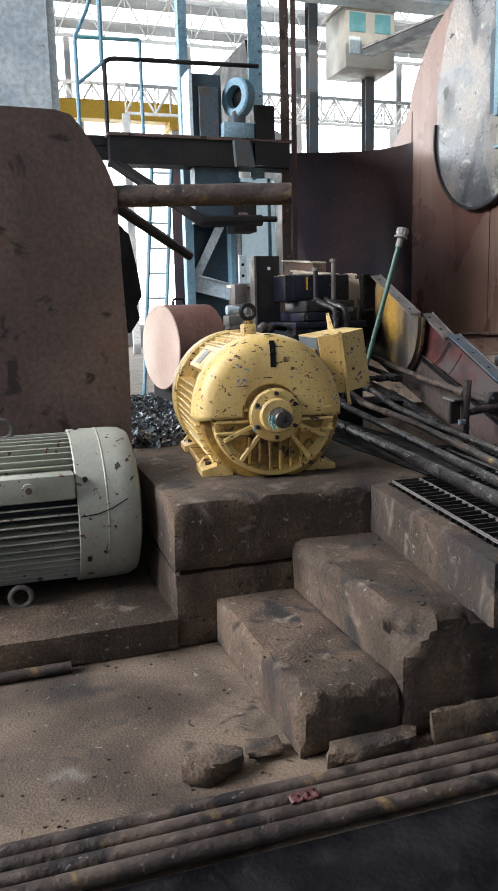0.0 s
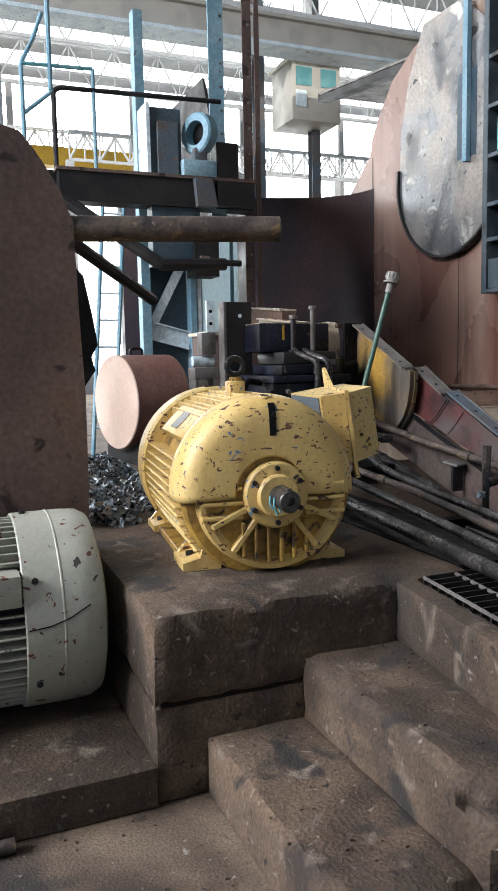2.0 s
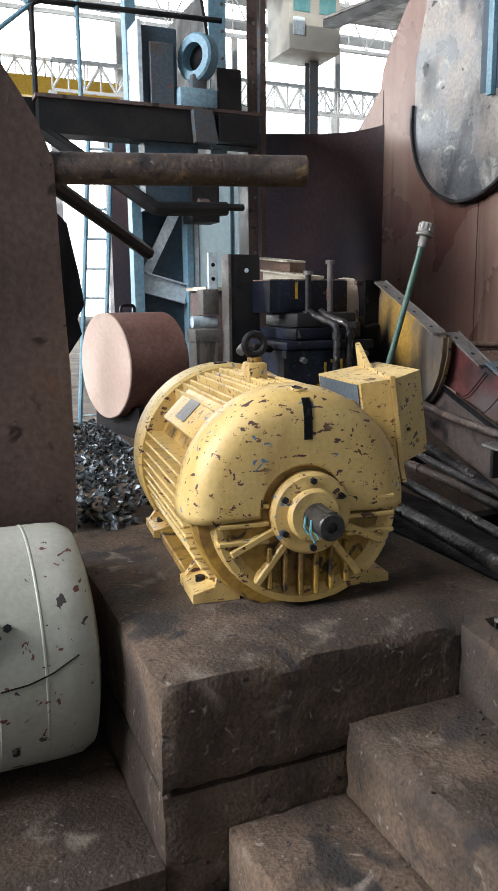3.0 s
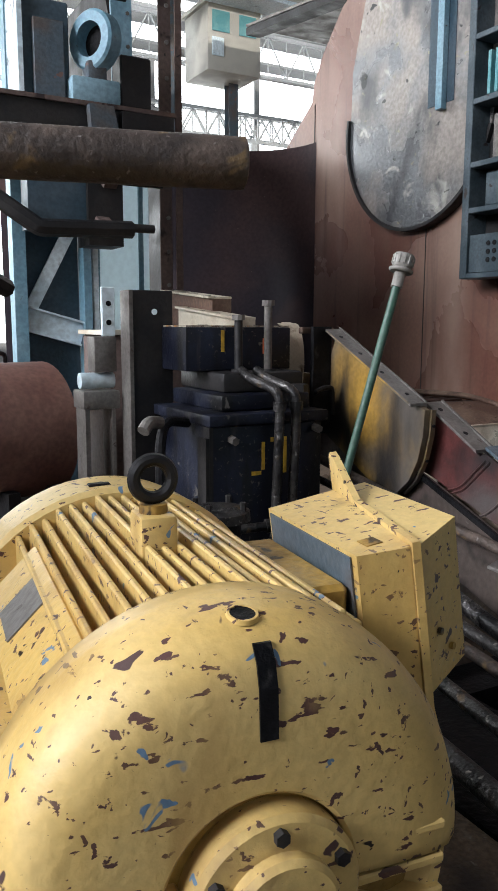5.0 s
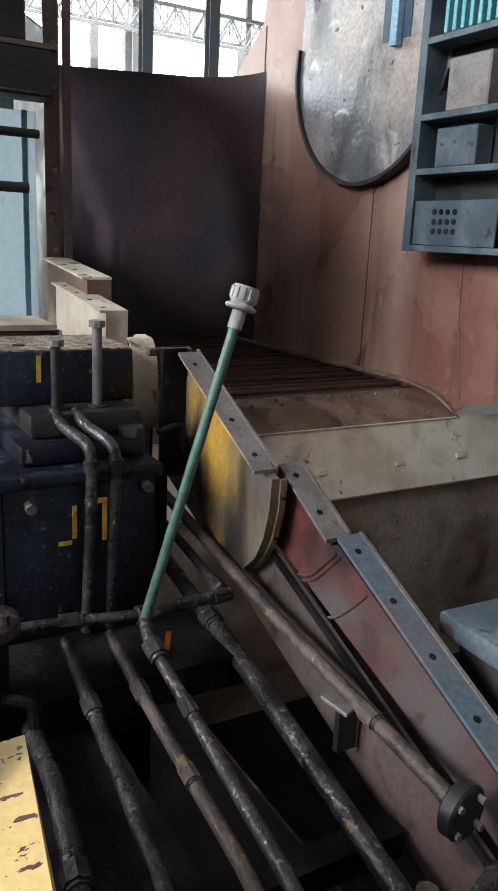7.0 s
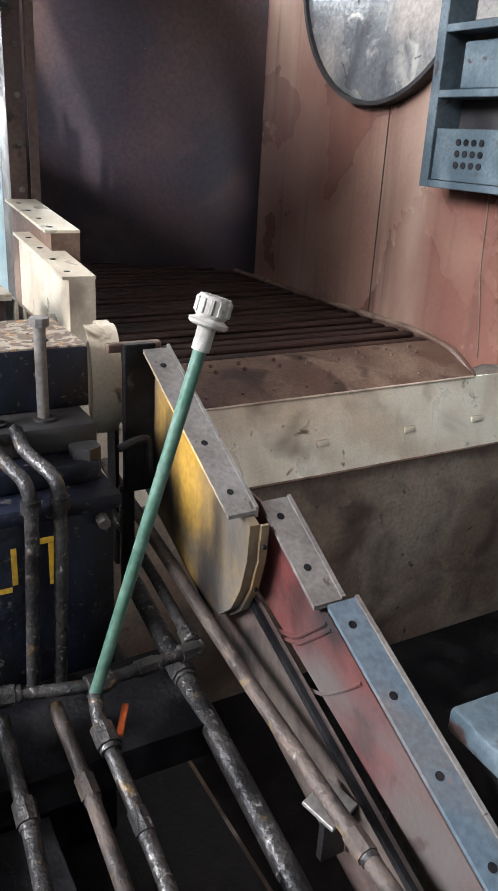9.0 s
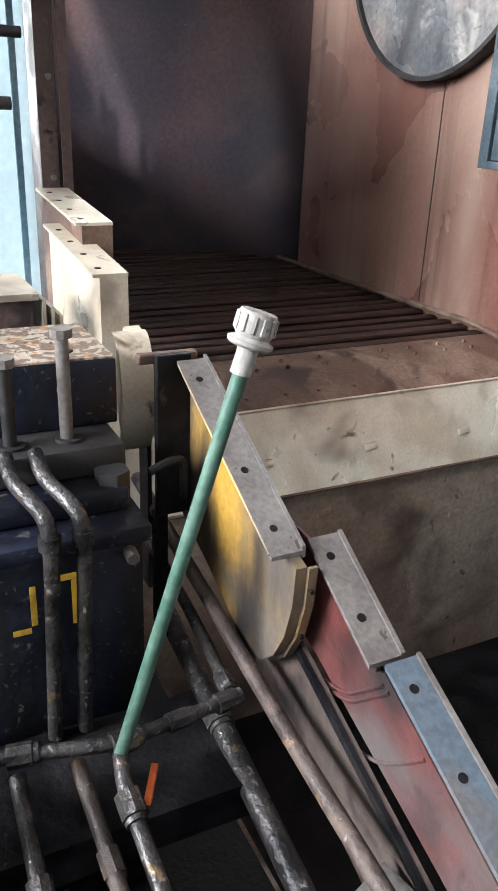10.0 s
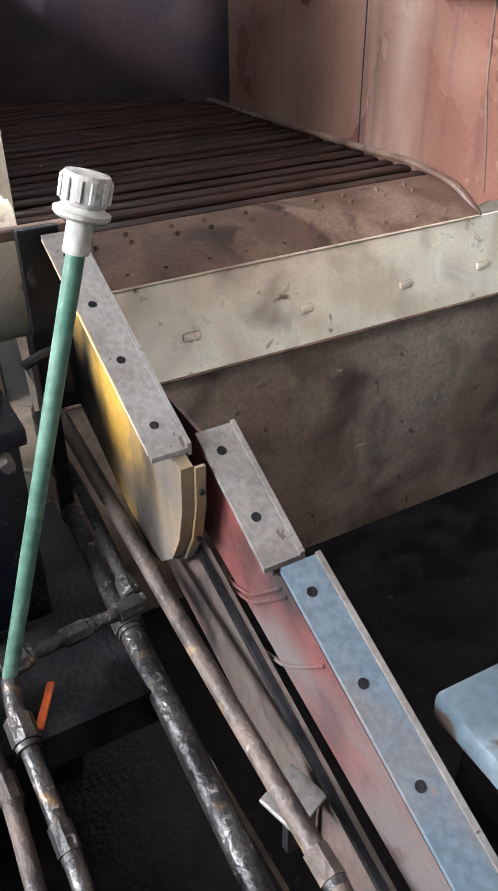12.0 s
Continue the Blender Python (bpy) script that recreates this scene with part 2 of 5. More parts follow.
# ---- builders ----


def mesh(bm, name):
    me = bpy.data.meshes.new(name)
    bmesh.ops.recalc_face_normals(bm, faces=bm.faces[:])
    bm.to_mesh(me)
    bm.free()
    return me


def smooth(ob, angle=35):
    me = ob.data
    me.shade_smooth()
    me.set_sharp_from_angle(angle=radians(angle))
    return ob


def part(name, bm, material, parent=None, label="", soft=True):
    ob = new(name, mesh(bm, name))
    ob.data.materials.append(material)
    if soft:
        smooth(ob)
    if parent:
        ob.parent = parent
    if label:
        ob["label"] = label
    return ob


def thing(name, label, category, group="", at=(0, 0, 0), turn=0.0):
    ob = new(name)
    ob.matrix_world = pose(*at, 0, 0, turn)
    ob.empty_display_size = 0.1
    return tagged(ob, label, category, group)


def structure(name, bm, material, label="", soft=False):
    return tagged(part(name, bm, material, None, "", soft), label, "", "", "structure")


def box(bm, lo, hi, bevel=0.0, seg=1, m=None):
    r = bmesh.ops.create_cube(bm, size=1)
    vs = r["verts"]
    for v in vs:
        v.co = Vector([lo[i] + (v.co[i] + 0.5) * (hi[i] - lo[i]) for i in range(3)])
    out = vs
    if bevel:
        es = list({e for v in vs for e in v.link_edges})
        g = bmesh.ops.bevel(bm, geom=es, offset=bevel, segments=seg, affect="EDGES", profile=0.6)
        out = list({v for f in g["faces"] for v in f.verts} | {v for v in vs if v.is_valid})
    if m:
        bmesh.ops.transform(bm, matrix=m, verts=out)
    return bm


def Box(lo, hi, bevel=0.0, seg=1, m=None):
    return box(bmesh.new(), lo, hi, bevel, seg, m)


def rod(bm, a, b, r, seg=14, r2=None, cap=True):
    a, b = Vector(a), Vector(b)
    d = b - a
    q = d.to_track_quat("Z", "Y").to_matrix().to_4x4()
    bmesh.ops.create_cone(bm, cap_ends=cap, segments=seg, radius1=r, radius2=r if r2 is None else r2, depth=d.length,
                          matrix=Matrix.Translation((a + b) / 2) @ q)
    return bm


def Rod(a, b, r, seg=14, r2=None):
    return rod(bmesh.new(), a, b, r, seg, r2)


def pipe(bm, pts, r, seg=12, bend=0.06):
    """A tube along pts with rounded bends."""
    P = [Vector(p) for p in pts]
    line = [P[0]]
    for i in range(1, len(P) - 1):
        a, b, c = P[i - 1], P[i], P[i + 1]
        k = min(bend, (a - b).length * 0.45, (c - b).length * 0.45)
        s, e = b + (a - b).normalized() * k, b + (c - b).normalized() * k
        for j in range(5):
            u = j / 4
            line.append(s * (1 - u) ** 2 + b * 2 * u * (1 - u) + e * u * u)
    line.append(P[-1])
    rings = []
    n = None
    for i, p in enumerate(line):
        d = (line[min(i + 1, len(line) - 1)] - line[max(i - 1, 0)]).normalized()
        if n is None:
            n = d.orthogonal().normalized()
        n = (n - d * n.dot(d)).normalized()
        o = d.cross(n)
        rings.append([bm.verts.new(p + (n * math.cos(2 * math.pi * k / seg) + o * math.sin(2 * math.pi * k / seg)) * r) for k in range(seg)])
    for x, y in zip(rings, rings[1:]):
        for k in range(seg):
            bm.faces.new((x[k], x[(k + 1) % seg], y[(k + 1) % seg], y[k]))
    bm.faces.new(rings[0][::-1])
    bm.faces.new(rings[-1])
    return bm


def Pipe(pts, r, seg=12, bend=0.06):
    return pipe(bmesh.new(), pts, r, seg, bend)


def prism(bm, poly, axis, lo, hi):
    """A flat outline, in the two other axes in order, pushed from lo to hi along an axis."""
    def at(p, k):
        c = list(p)
        c.insert("xyz".index(axis), k)
        return c
    A = [bm.verts.new(at(p, lo)) for p in poly]
    B = [bm.verts.new(at(p, hi)) for p in poly]
    n = len(poly)
    bm.faces.new(A[::-1])
    bm.faces.new(B)
    for i in range(n):
        bm.faces.new((A[i], A[(i + 1) % n], B[(i + 1) % n], B[i]))
    return bm


def Prism(poly, axis, lo, hi):
    return prism(bmesh.new(), poly, axis, lo, hi)


def bevelled(bm, r, seg=2, angle=40):
    es = [e for e in bm.edges if len(e.link_faces) == 2 and e.calc_face_angle(0) > radians(angle)]
    bmesh.ops.bevel(bm, geom=es, offset=r, segments=seg, affect="EDGES", profile=0.5)
    return bm


def worn(bm, size, amount, seed=0, cuts=0.06):
    """Cuts a block fine and roughens it, most at its edges."""
    for _ in range(6):
        es = [e for e in bm.edges if e.calc_length() > cuts]
        if not es:
            break
        bmesh.ops.subdivide_edges(bm, edges=es, cuts=1, use_grid_fill=True)
        bmesh.ops.triangulate(bm, faces=[f for f in bm.faces if len(f.verts) > 4])
    sharp = {v for e in bm.edges if len(e.link_faces) == 2 and e.calc_face_angle(0) > 0.6 for v in e.verts}
    mid = sum((v.co for v in bm.verts), Vector()) / len(bm.verts)
    moves = []
    for v in bm.verts:
        k = noise.noise(v.co * size + Vector((seed, 0, 0)))
        k2 = noise.noise(v.co * size * 4 + Vector((0, seed, 0)))
        d = v.normal * (k * amount + k2 * amount * 0.4)
        if v in sharp:
            d -= v.normal * amount * (1.2 + 2.2 * max(0, k2 + k))
        moves.append((v, d))
    for v, d in moves:
        v.co += d
    return bm


def lathe(bm, profile, seg=32, m=None, arc=(0, 360)):
    """Turns (radius, along) round the y axis."""
    full = arc[1] - arc[0] >= 360
    n = seg if full else seg + 1
    rings = []
    for r, y in profile:
        ring = []
        for k in range(n):
            a = radians(arc[0] + (arc[1] - arc[0]) * k / seg)
            c = Vector((math.cos(a) * r, y, math.sin(a) * r))
            ring.append(bm.verts.new(m @ c if m else c))
        rings.append(ring)
    for x, y in zip(rings, rings[1:]):
        for k in range(n if full else n - 1):
            bm.faces.new((x[k], x[(k + 1) % n], y[(k + 1) % n], y[k]))
    return bm


def Lathe(profile, seg=32, m=None, arc=(0, 360)):
    return lathe(bmesh.new(), profile, seg, m, arc)


# ---- the ground and the hall ----
g = bmesh.new()
for lo, hi in (((-14, -10), (30, 2.6)), ((-14, 2.6), (3.02, 34)), ((7.4, 2.6), (30, 34)), ((3.02, 6.5), (7.4, 34))):
    box(g, (lo[0], lo[1], -0.3), (hi[0], hi[1], 0))
structure("floor", g, FLOORC, "grey-brown dusty concrete workshop floor")
# Pit and trench surfaces are near-black all over.
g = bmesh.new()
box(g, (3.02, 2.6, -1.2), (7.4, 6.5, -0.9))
structure("pit_floor", g, OILSHADE, "black pit bottom under the carrier")
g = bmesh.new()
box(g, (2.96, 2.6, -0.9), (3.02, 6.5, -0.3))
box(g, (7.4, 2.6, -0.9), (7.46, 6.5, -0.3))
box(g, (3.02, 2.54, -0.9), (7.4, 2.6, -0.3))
structure("pit_wall", g, OILSHADE, "black pit sides")
structure("trench_floor", Box((1.96, 3.0, 0.0), (3.0, 6.4, 0.012)), OILSHADE, "black trench bottom under the pipes")

# hall shell: roof and walls with window openings, daylight beyond
g = bmesh.new()
for x0, y0, x1, y1 in ((-14, -10, 0.46, 15.5), (1.02, -10, 30, 15.5), (0.46, -10, 1.02, 3.0), (0.46, 4.3, 1.02, 15.5)):
    box(g, (x0, y0, 12.5), (x1, y1, 12.65))
# Unseen slot added so the sun throws a patch on the end wall.
prism(g, [(0.461, 3.0), (1.019, 3.0), (0.74, 3.05), (0.62, 3.35), (0.68, 4.299), (0.461, 4.299)], "z", 12.5, 12.65)
prism(g, [(1.019, 3.001), (1.019, 4.299), (0.90, 4.299), (0.98, 3.05)], "z", 12.5, 12.65)
y = 17.0
while y < 34:
    box(g, (-14, y, 12.5), (30, y + 0.9, 12.6))
    y += 2.6
structure("ceiling", g, ROOFM, "pale corrugated roof with open skylight strips")


def wall_with_band(name, axis, at, lo, hi, sill, head, piers, label):
    bm = bmesh.new()
    def b(u0, u1, z0, z1, t=0.15):
        if axis == "x":
            box(bm, (u0, at, z0), (u1, at + t, z1))
        else:
            box(bm, (at, u0, z0), (at + t, u1, z1))
    b(lo, hi, -0.3, sill)
    b(lo, hi, head, 12.5)
    for p in piers:
        b(p - 0.12, p + 0.12, sill, head)
    return structure(name, bm, HALLW, label)


wall_with_band("wall_north", "x", 34, -14, 30, 0.9, 12.4, [-11, -6, -1, 4, 9, 14, 19, 25], "pale workshop gable wall with a tall window band")
wall_with_band("wall_west", "y", -14, -10, 34, 6.4, 12.2, [-4, 4, 12, 20, 28], "pale workshop side wall with a window band")
wall_with_band("wall_east", "y", 30, -10, 34, 3.0, 8.0, [-4, 4, 12, 20, 28], "pale workshop side wall with a window band")
wall_with_band("wall_south", "x", -10, -14, 30, 1.4, 7.0, [-11, -5, 1, 7, 13, 19], "pale workshop wall with a window band")
g = bmesh.new()
box(g, (-60, 56, -2), (70, 56.1, 44))
structure("backdrop", g, DAY, "overexposed daylight outside the windows")


def truss(at, x0, x1):
    t = thing("roof_truss", "pale steel lattice roof truss under the roof sheets", "roof truss", "roof trusses", (0, at, 0))
    part("top_chord", Box((x0, -0.05, 12.36), (x1, 0.05, 12.5)), TRUSS, t)
    part("bottom_chord", Box((x0, -0.05, 10.9), (x1, 0.05, 11.0)), TRUSS, t)
    bm = bmesh.new()
    k = int((x1 - x0) / 0.8)
    for i in range(k):
        xa = x0 + (x1 - x0) * i / k
        xb = x0 + (x1 - x0) * (i + 1) / k
        rod(bm, (xa, 0, 10.95 if i % 2 else 12.4), (xb, 0, 12.4 if i % 2 else 10.95), 0.03, 5)
        rod(bm, (xb, 0, 10.95), (xb, 0, 12.4), 0.022, 5)
    part("lattice", bm, TRUSS, t)


for yy in (17.5, 21.5, 25.5, 29.5):
    truss(yy, -13.8, 29.8)


def lattice_girder(y, z, x0, x1):
    t = thing("crane_girder", "grey lattice runway girder standing against the bright windows", "girder", "crane girders", (0, y, 0))
    part("upper_chord", Box((x0, -0.05, z + 0.8), (x1, 0.05, z + 0.9)), TRUSS, t)
    part("lower_chord", Box((x0, -0.05, z - 0.06), (x1, 0.05, z + 0.02)), TRUSS, t)
    bm = bmesh.new()
    x, up = x0, False
    while x < x1 - 0.4:
        rod(bm, (x, 0, z + (0.8 if up else 0)), (x + 0.5, 0, z + (0 if up else 0.8)), 0.04, 5)
        rod(bm, (x, 0, z), (x, 0, z + 0.8), 0.03, 5)
        x += 0.5
        up = not up
    part("lattice", bm, TRUSS, t)
    for k in range(6):
        xx = x0 + (x1 - x0) * k / 5
        part("post", Box((xx - 0.12, -0.12, 0), (xx + 0.12, 0.12, z - 0.061)), TRUSS, t)


lattice_girder(27.0, 7.9, 5, 29.5)
lattice_girder(31.0, 9.0, -13, 29.5)


def column(x, y, w, top, material, label):
    t = thing("steel_column", label, "column", "hall columns", (x, y, 0))
    part("web", Box((-0.012, -w / 2 + 0.02, 0.031), (0.012, w / 2 - 0.02, top)), material, t)
    part("flange", Box((-w / 2, -w / 2, 0.031), (w / 2, -w / 2 + 0.02, top)), material, t)
    part("flange", Box((-w / 2, w / 2 - 0.02, 0.031), (w / 2, w / 2, top)), material, t)
    part("base_plate", Box((-w * 0.7, -w * 0.7, 0), (w * 0.7, w * 0.7, 0.03)), material, t)


for x in (9.6, 11.4):
    column(x, 22.2, 0.28, 12.4, BLUEGREY, "grey steel hall column in front of bright windows")
# long crane beam high across the hall
t = thing("crane_beam", "cream-painted overhead crane beam spanning the hall", "crane beam", "", (0, 20.0, 0))
part("web", Box((-13.8, -0.25, 9.35), (29.8, 0.25, 9.95)), CREAM, t)
part("flange", Box((-13.8, -0.4, 9.951), (29.8, 0.4, 10.03)), CREAM, t)
part("flange", Box((-13.8, -0.4, 9.26), (29.8, 0.4, 9.349)), WHITEB, t)
t = thing("travelling_crane", "yellow travelling crane girder far off by the windows", "crane", "", (0, 28.5, 0))
part("girder", Box((-13.5, -0.3, 7.95), (7.4, 0.3, 8.55), 0.02), MARKY, t)
part("rail", Box((-13.5, -0.05, 8.551), (7.4, 0.05, 8.62)), DARKST, t)
for x in (-12.8, 7.0):
    part("end_carriage", Box((x - 0.3, -0.5, 7.7), (x + 0.3, 0.5, 7.949), 0.02), MARKY, t)
    part("track_leg", Box((x - 0.15, -0.15, 0), (x + 0.15, 0.15, 7.699)), TRUSS, t)
t = thing("crane_cabin", "cream crane operator cabin with teal windows under the beam", "crane cabin", "", (10.25, 21.3, 8.05))
part("body", Box((0, 0, 0), (1.55, 1.4, 1.6), 0.05, 2), CREAM, t)
part("roof", Box((-0.08, -0.08, 1.601), (1.63, 1.48, 1.7)), CREAM, t)
for x in (0.12, 0.9):
    part("window", Box((x, -0.012, 0.95), (x + 0.5, 0.0, 1.45)), TEAL, t)
part("hatch", Box((0.1, -0.05, 0.35), (0.45, -0.001, 0.8), 0.02), WHITEB, t)
part("hanger", Box((0.6, 0.3, 1.7), (0.8, 0.5, 4.4)), TRUSS, t)

# ---- concrete plinth, steps, ledge ----



def chipped(bm, planes, seed):
    """Breaks the block off along rough planes: (point, normal, roughness)."""
    for p, n, k in planes:
        p, n = Vector(p), Vector(n).normalized()
        for v in bm.verts:
            r = noise.noise(v.co * 9 + Vector((seed, 0, 0))) * k + noise.noise(v.co * 30 + Vector((0, seed, 0))) * k * 0.5
            d = (v.co - p).dot(n) - r
            if d > 0:
                v.co -= n * d
    return bm


bm = worn(Prism([(0.79, 2.93), (1.96, 2.93), (2.02, 7.0), (0.86, 7.0)], "z", 0.312, 0.60), 5, 0.007, 1, 0.05)
chipped(bm, [((0.805, 2.93, 0.5), (-0.7, -0.7, 0.1), 0.03), ((1.2, 2.945, 0.59), (0, -0.6, 0.8), 0.03)], 5)
structure("plinth", bm, CONC, "rough dirty concrete machine plinth with chipped edges", True)
structure("plinth_base", worn(Prism([(0.792, 2.933), (1.955, 2.933), (2.01, 6.99), (0.865, 6.99)], "z", 0, 0.311), 5, 0.007, 2, 0.06), CONC, "lower course of the rough concrete plinth", True)
bm = worn(Box((0.95, 2.03, 0), (1.30, 2.935, 0.20)), 5, 0.008, 2, 0.03)
chipped(bm, [((1.12, 2.045, 0.19), (0, -0.75, 0.65), 0.035), ((0.97, 2.06, 0.19), (-0.6, -0.6, 0.5), 0.03), ((0.962, 2.4, 0.19), (-0.7, 0, 0.7), 0.02)], 2)
structure("step_1", bm, CONC, "worn concrete step with broken corner", True)
bm = worn(Box((1.285, 2.02, 0), (1.76, 2.937, 0.40)), 5, 0.009, 3, 0.03)
chipped(bm, [((1.5, 2.06, 0.39), (0.0, -0.62, 0.78), 0.05), ((1.345, 2.08, 0.34), (-0.62, -0.55, 0.56), 0.035), ((1.30, 2.45, 0.39), (-0.7, 0, 0.7), 0.025)], 3)
structure("step_2", bm, CONC, "worn concrete step with broken-off front corner", True)
structure("ledge", worn(Box((-3.0, 2.92, 0), (0.80, 5.4, 0.135)), 4, 0.006, 4, 0.09), CONC, "low dirty concrete ledge under the grey motor", True)
# landing kerb and its block
bm = Prism([(1.49, 1.86), (1.575, 1.86), (1.725, 2.93), (1.64, 2.93)], "z", 0.395, 0.60)
structure("kerb", worn(bm, 6, 0.004, 5, 0.05), CONC, "pale concrete kerb beside the grating", True)
# Landing painted near-black in place of the dark void below the grating.
structure("landing", worn(Prism([(1.70, 1.92), (2.9, 1.92), (2.9, 2.6), (1.97, 3.1), (1.97, 2.94), (1.735, 2.94)], "z", 0, 0.5), 5, 0.006, 6, 0.09), OILSHADE, "concrete landing under the grating, painted dark for the void", True)
t = thing("drain_pipe", "rusty open pipe end under the grating", "pipe")
part("tube", Lathe([(0.022, 0.0), (0.034, 0.0), (0.034, 0.12), (0.022, 0.12), (0.022, 0.0)], 20, pose(1.66, 1.83, 0.50, 0, 0, 0)), PIPEB, t)


def grating(name, corner, ux, uy, w, d, z):
    t = thing(name, "black steel bar grating walkway panel lying on the landing", "grating", "gratings")
    c, ux, uy = Vector(corner), Vector(ux).normalized(), Vector(uy).normalized()
    def bar(p, q, h, th):
        p, q = Vector(p), Vector(q)
        s = (q - p).normalized().cross(Vector((0, 0, 1))) * th / 2
        bmm = bmesh.new()
        vs = [bmm.verts.new((*(e + k).xy, zz)) for e in (p, q) for k in (s, -s) for zz in (z - h, z)]
        for f in ((0, 1, 3, 2), (4, 6, 7, 5), (0, 4, 5, 1), (2, 3, 7, 6), (0, 2, 6, 4), (1, 5, 7, 3)):
            bmm.faces.new([vs[i] for i in f])
        return bmm
    n = int(d / 0.05)
    for i in range(n + 1):
        p = c + uy * d * i / n
        part("bar", bar(p, p + ux * w, 0.03, 0.006), DARKST, t, "", False)
    k = int(w / 0.115)
    for j in range(k + 1):
        p = c + ux * w * j / k + Vector((0, 0, 0))
        part("cross_rod", bar(p, p + uy * d, 0.010, 0.007), GALV, t, "", False)
    return t


grating("grating", (1.585, 1.88, 0), (1, -0.02, 0), (0.14, 1, 0), 0.5, 1.02, 0.615)
grating("grating", (2.12, 1.87, 0), (1, -0.02, 0), (0.14, 1, 0), 0.45, 1.6, 0.615)

# ---- yellow motor ----
TIP = (1.30, 3.03, 0.60)
H = 0.282


def yellow_motor():
    t = thing("electric_motor", "large yellow electric motor with chipped paint on the concrete plinth", "motor", "", TIP, -7.0)
    up = Matrix.Translation((0, 0, H))
    # barrel, with upright fins on top and level fins down both sides
    # Darker yellow on the barrel paints in the shade between the fins.
    part("body", Lathe([(0.0, 0.30), (0.285, 0.30), (0.285, 1.02), (0.0, 1.02)], 48, up), YELD, t)
    for i in range(19):
        x = -0.205 + 0.0275 * i
        if x > 0.215:
            break
        z = math.sqrt(0.338 ** 2 - x * x) + 0.004 * math.sin(i * 2.3)
        part("fin", bevelled(Box((x - 0.0055, 0.318, H + 0.14), (x + 0.0055, 0.99, H + z)), 0.003, 1), YEL, t)
    for sx in (-1, 1):
        for i in range(11):
            z = -0.215 + 0.0325 * i
            x = math.sqrt(0.336 ** 2 - z * z)
            part("fin", bevelled(Box((min(sx * 0.2, sx * x), 0.305, H + z - 0.005), (max(sx * 0.2, sx * x), 0.99, H + z + 0.005)), 0.0025, 1), YEL, t)
    # rear bell with its rounded rim
    rc = part("rear_cover", Lathe([(0.0, 1.24), (0.25, 1.24), (0.315, 1.215), (0.347, 1.16), (0.352, 1.0), (0.342, 0.985), (0.28, 0.985)], 56, up), YEL, t)
    part("vent_hole", Box((-0.05, 1.03, 0.348), (0.0, 1.055, 0.354), 0.003, 1, up), OILSHADE, rc)
    # front shield with ribs
    part("end_shield", Lathe([(0.0, 0.19), (0.20, 0.19), (0.235, 0.20), (0.25, 0.23), (0.305, 0.24), (0.315, 0.26), (0.315, 0.31), (0.27, 0.315)], 48, up), YELD, t, "oil-stained yellow end shield")
    part("rim", Lathe([(0.225, 0.20), (0.25, 0.178), (0.268, 0.178), (0.275, 0.235)], 40, up, (180, 360)), YEL, t)
    for a in (205, 232, 308, 335):
        m = up @ Matrix.Rotation(-radians(a), 4, "Y")
        part("rib", Box((0.11, 0.165, -0.011), (0.25, 0.215, 0.011), 0.004, 1, m), YEL, t)
    for k in range(6):
        x = -0.115 + 0.046 * k
        zz = -math.sqrt(max(0.01, 0.245 ** 2 - x * x))
        part("rib", Box((x - 0.007, 0.166, zz), (x + 0.007, 0.215, -0.095), 0.003, 1, up), YELD, t)
    for s in (-1, 1):
        for k in range(3):
            z = -0.075 + 0.05 * k
            part("rib", Box((s * 0.115, 0.168, z - 0.007), (s * 0.262, 0.215, z + 0.007), 0.003, 1, up) if s > 0 else Box((-0.262, 0.168, z - 0.007), (-0.115, 0.215, z + 0.007), 0.003, 1, up), YEL, t)
    # bearing cap
    cap = part("bearing_cap", Lathe([(0.035, 0.115), (0.068, 0.115), (0.075, 0.123), (0.075, 0.138), (0.108, 0.142), (0.116, 0.15), (0.116, 0.2)], 40, up), YEL, t)
    for k in range(6):
        a = radians(30 + 60 * k)
        part("bolt", Rod((0.095 * math.cos(a), 0.13, H + 0.095 * math.sin(a)), (0.095 * math.cos(a), 0.15, H + 0.095 * math.sin(a)), 0.010, 6), DARKST, cap)
    sh = part("shaft", Lathe([(0.0, 0.012), (0.014, 0.012), (0.016, 0.0), (0.033, 0.0), (0.0375, 0.005), (0.0375, 0.12)], 28, up), SHAFT, t, "greasy dark steel shaft end with centre hole")
    part("key", Box((-0.009, 0.006, H + 0.030), (0.009, 0.10, H + 0.042), 0.002), SHAFT, sh)
    for k, (x, dz) in enumerate(((-0.038, 0.05), (-0.02, 0.045), (-0.041, 0.035))):
        part("string", Pipe([(x, 0.05 + 0.018 * k, H + 0.012), (x - 0.006, 0.045 + 0.018 * k, H - 0.02), (x + 0.006, 0.04 + 0.018 * k, H - dz)], 0.0035, 6), TEAL, sh, "pale teal string tied round the shaft")
    # half-round shroud with a cut for the shaft and a slot
    bm2 = bmesh.new()
    seg = 44
    prof = [(0.345, 0.345), (0.347, 0.30), (0.345, 0.262), (0.338, 0.226), (0.322, 0.197), (0.298, 0.179), (0.268, 0.170), (0.20, 0.166), (0.138, 0.165), (0.132, 0.171), (0.132, 0.19)]
    rings = []
    for r, y in prof:
        rings.append([bm2.verts.new((-0.012 + 0.965 * r * math.cos(radians(-3 + 186 * k / seg)), y, H + r * math.sin(radians(-3 + 186 * k / seg)))) for k in range(seg + 1)])
    for j in range(len(prof) - 1):
        for k in range(seg):
            bm2.faces.new((rings[j][k], rings[j][k + 1], rings[j + 1][k + 1], rings[j + 1][k]))
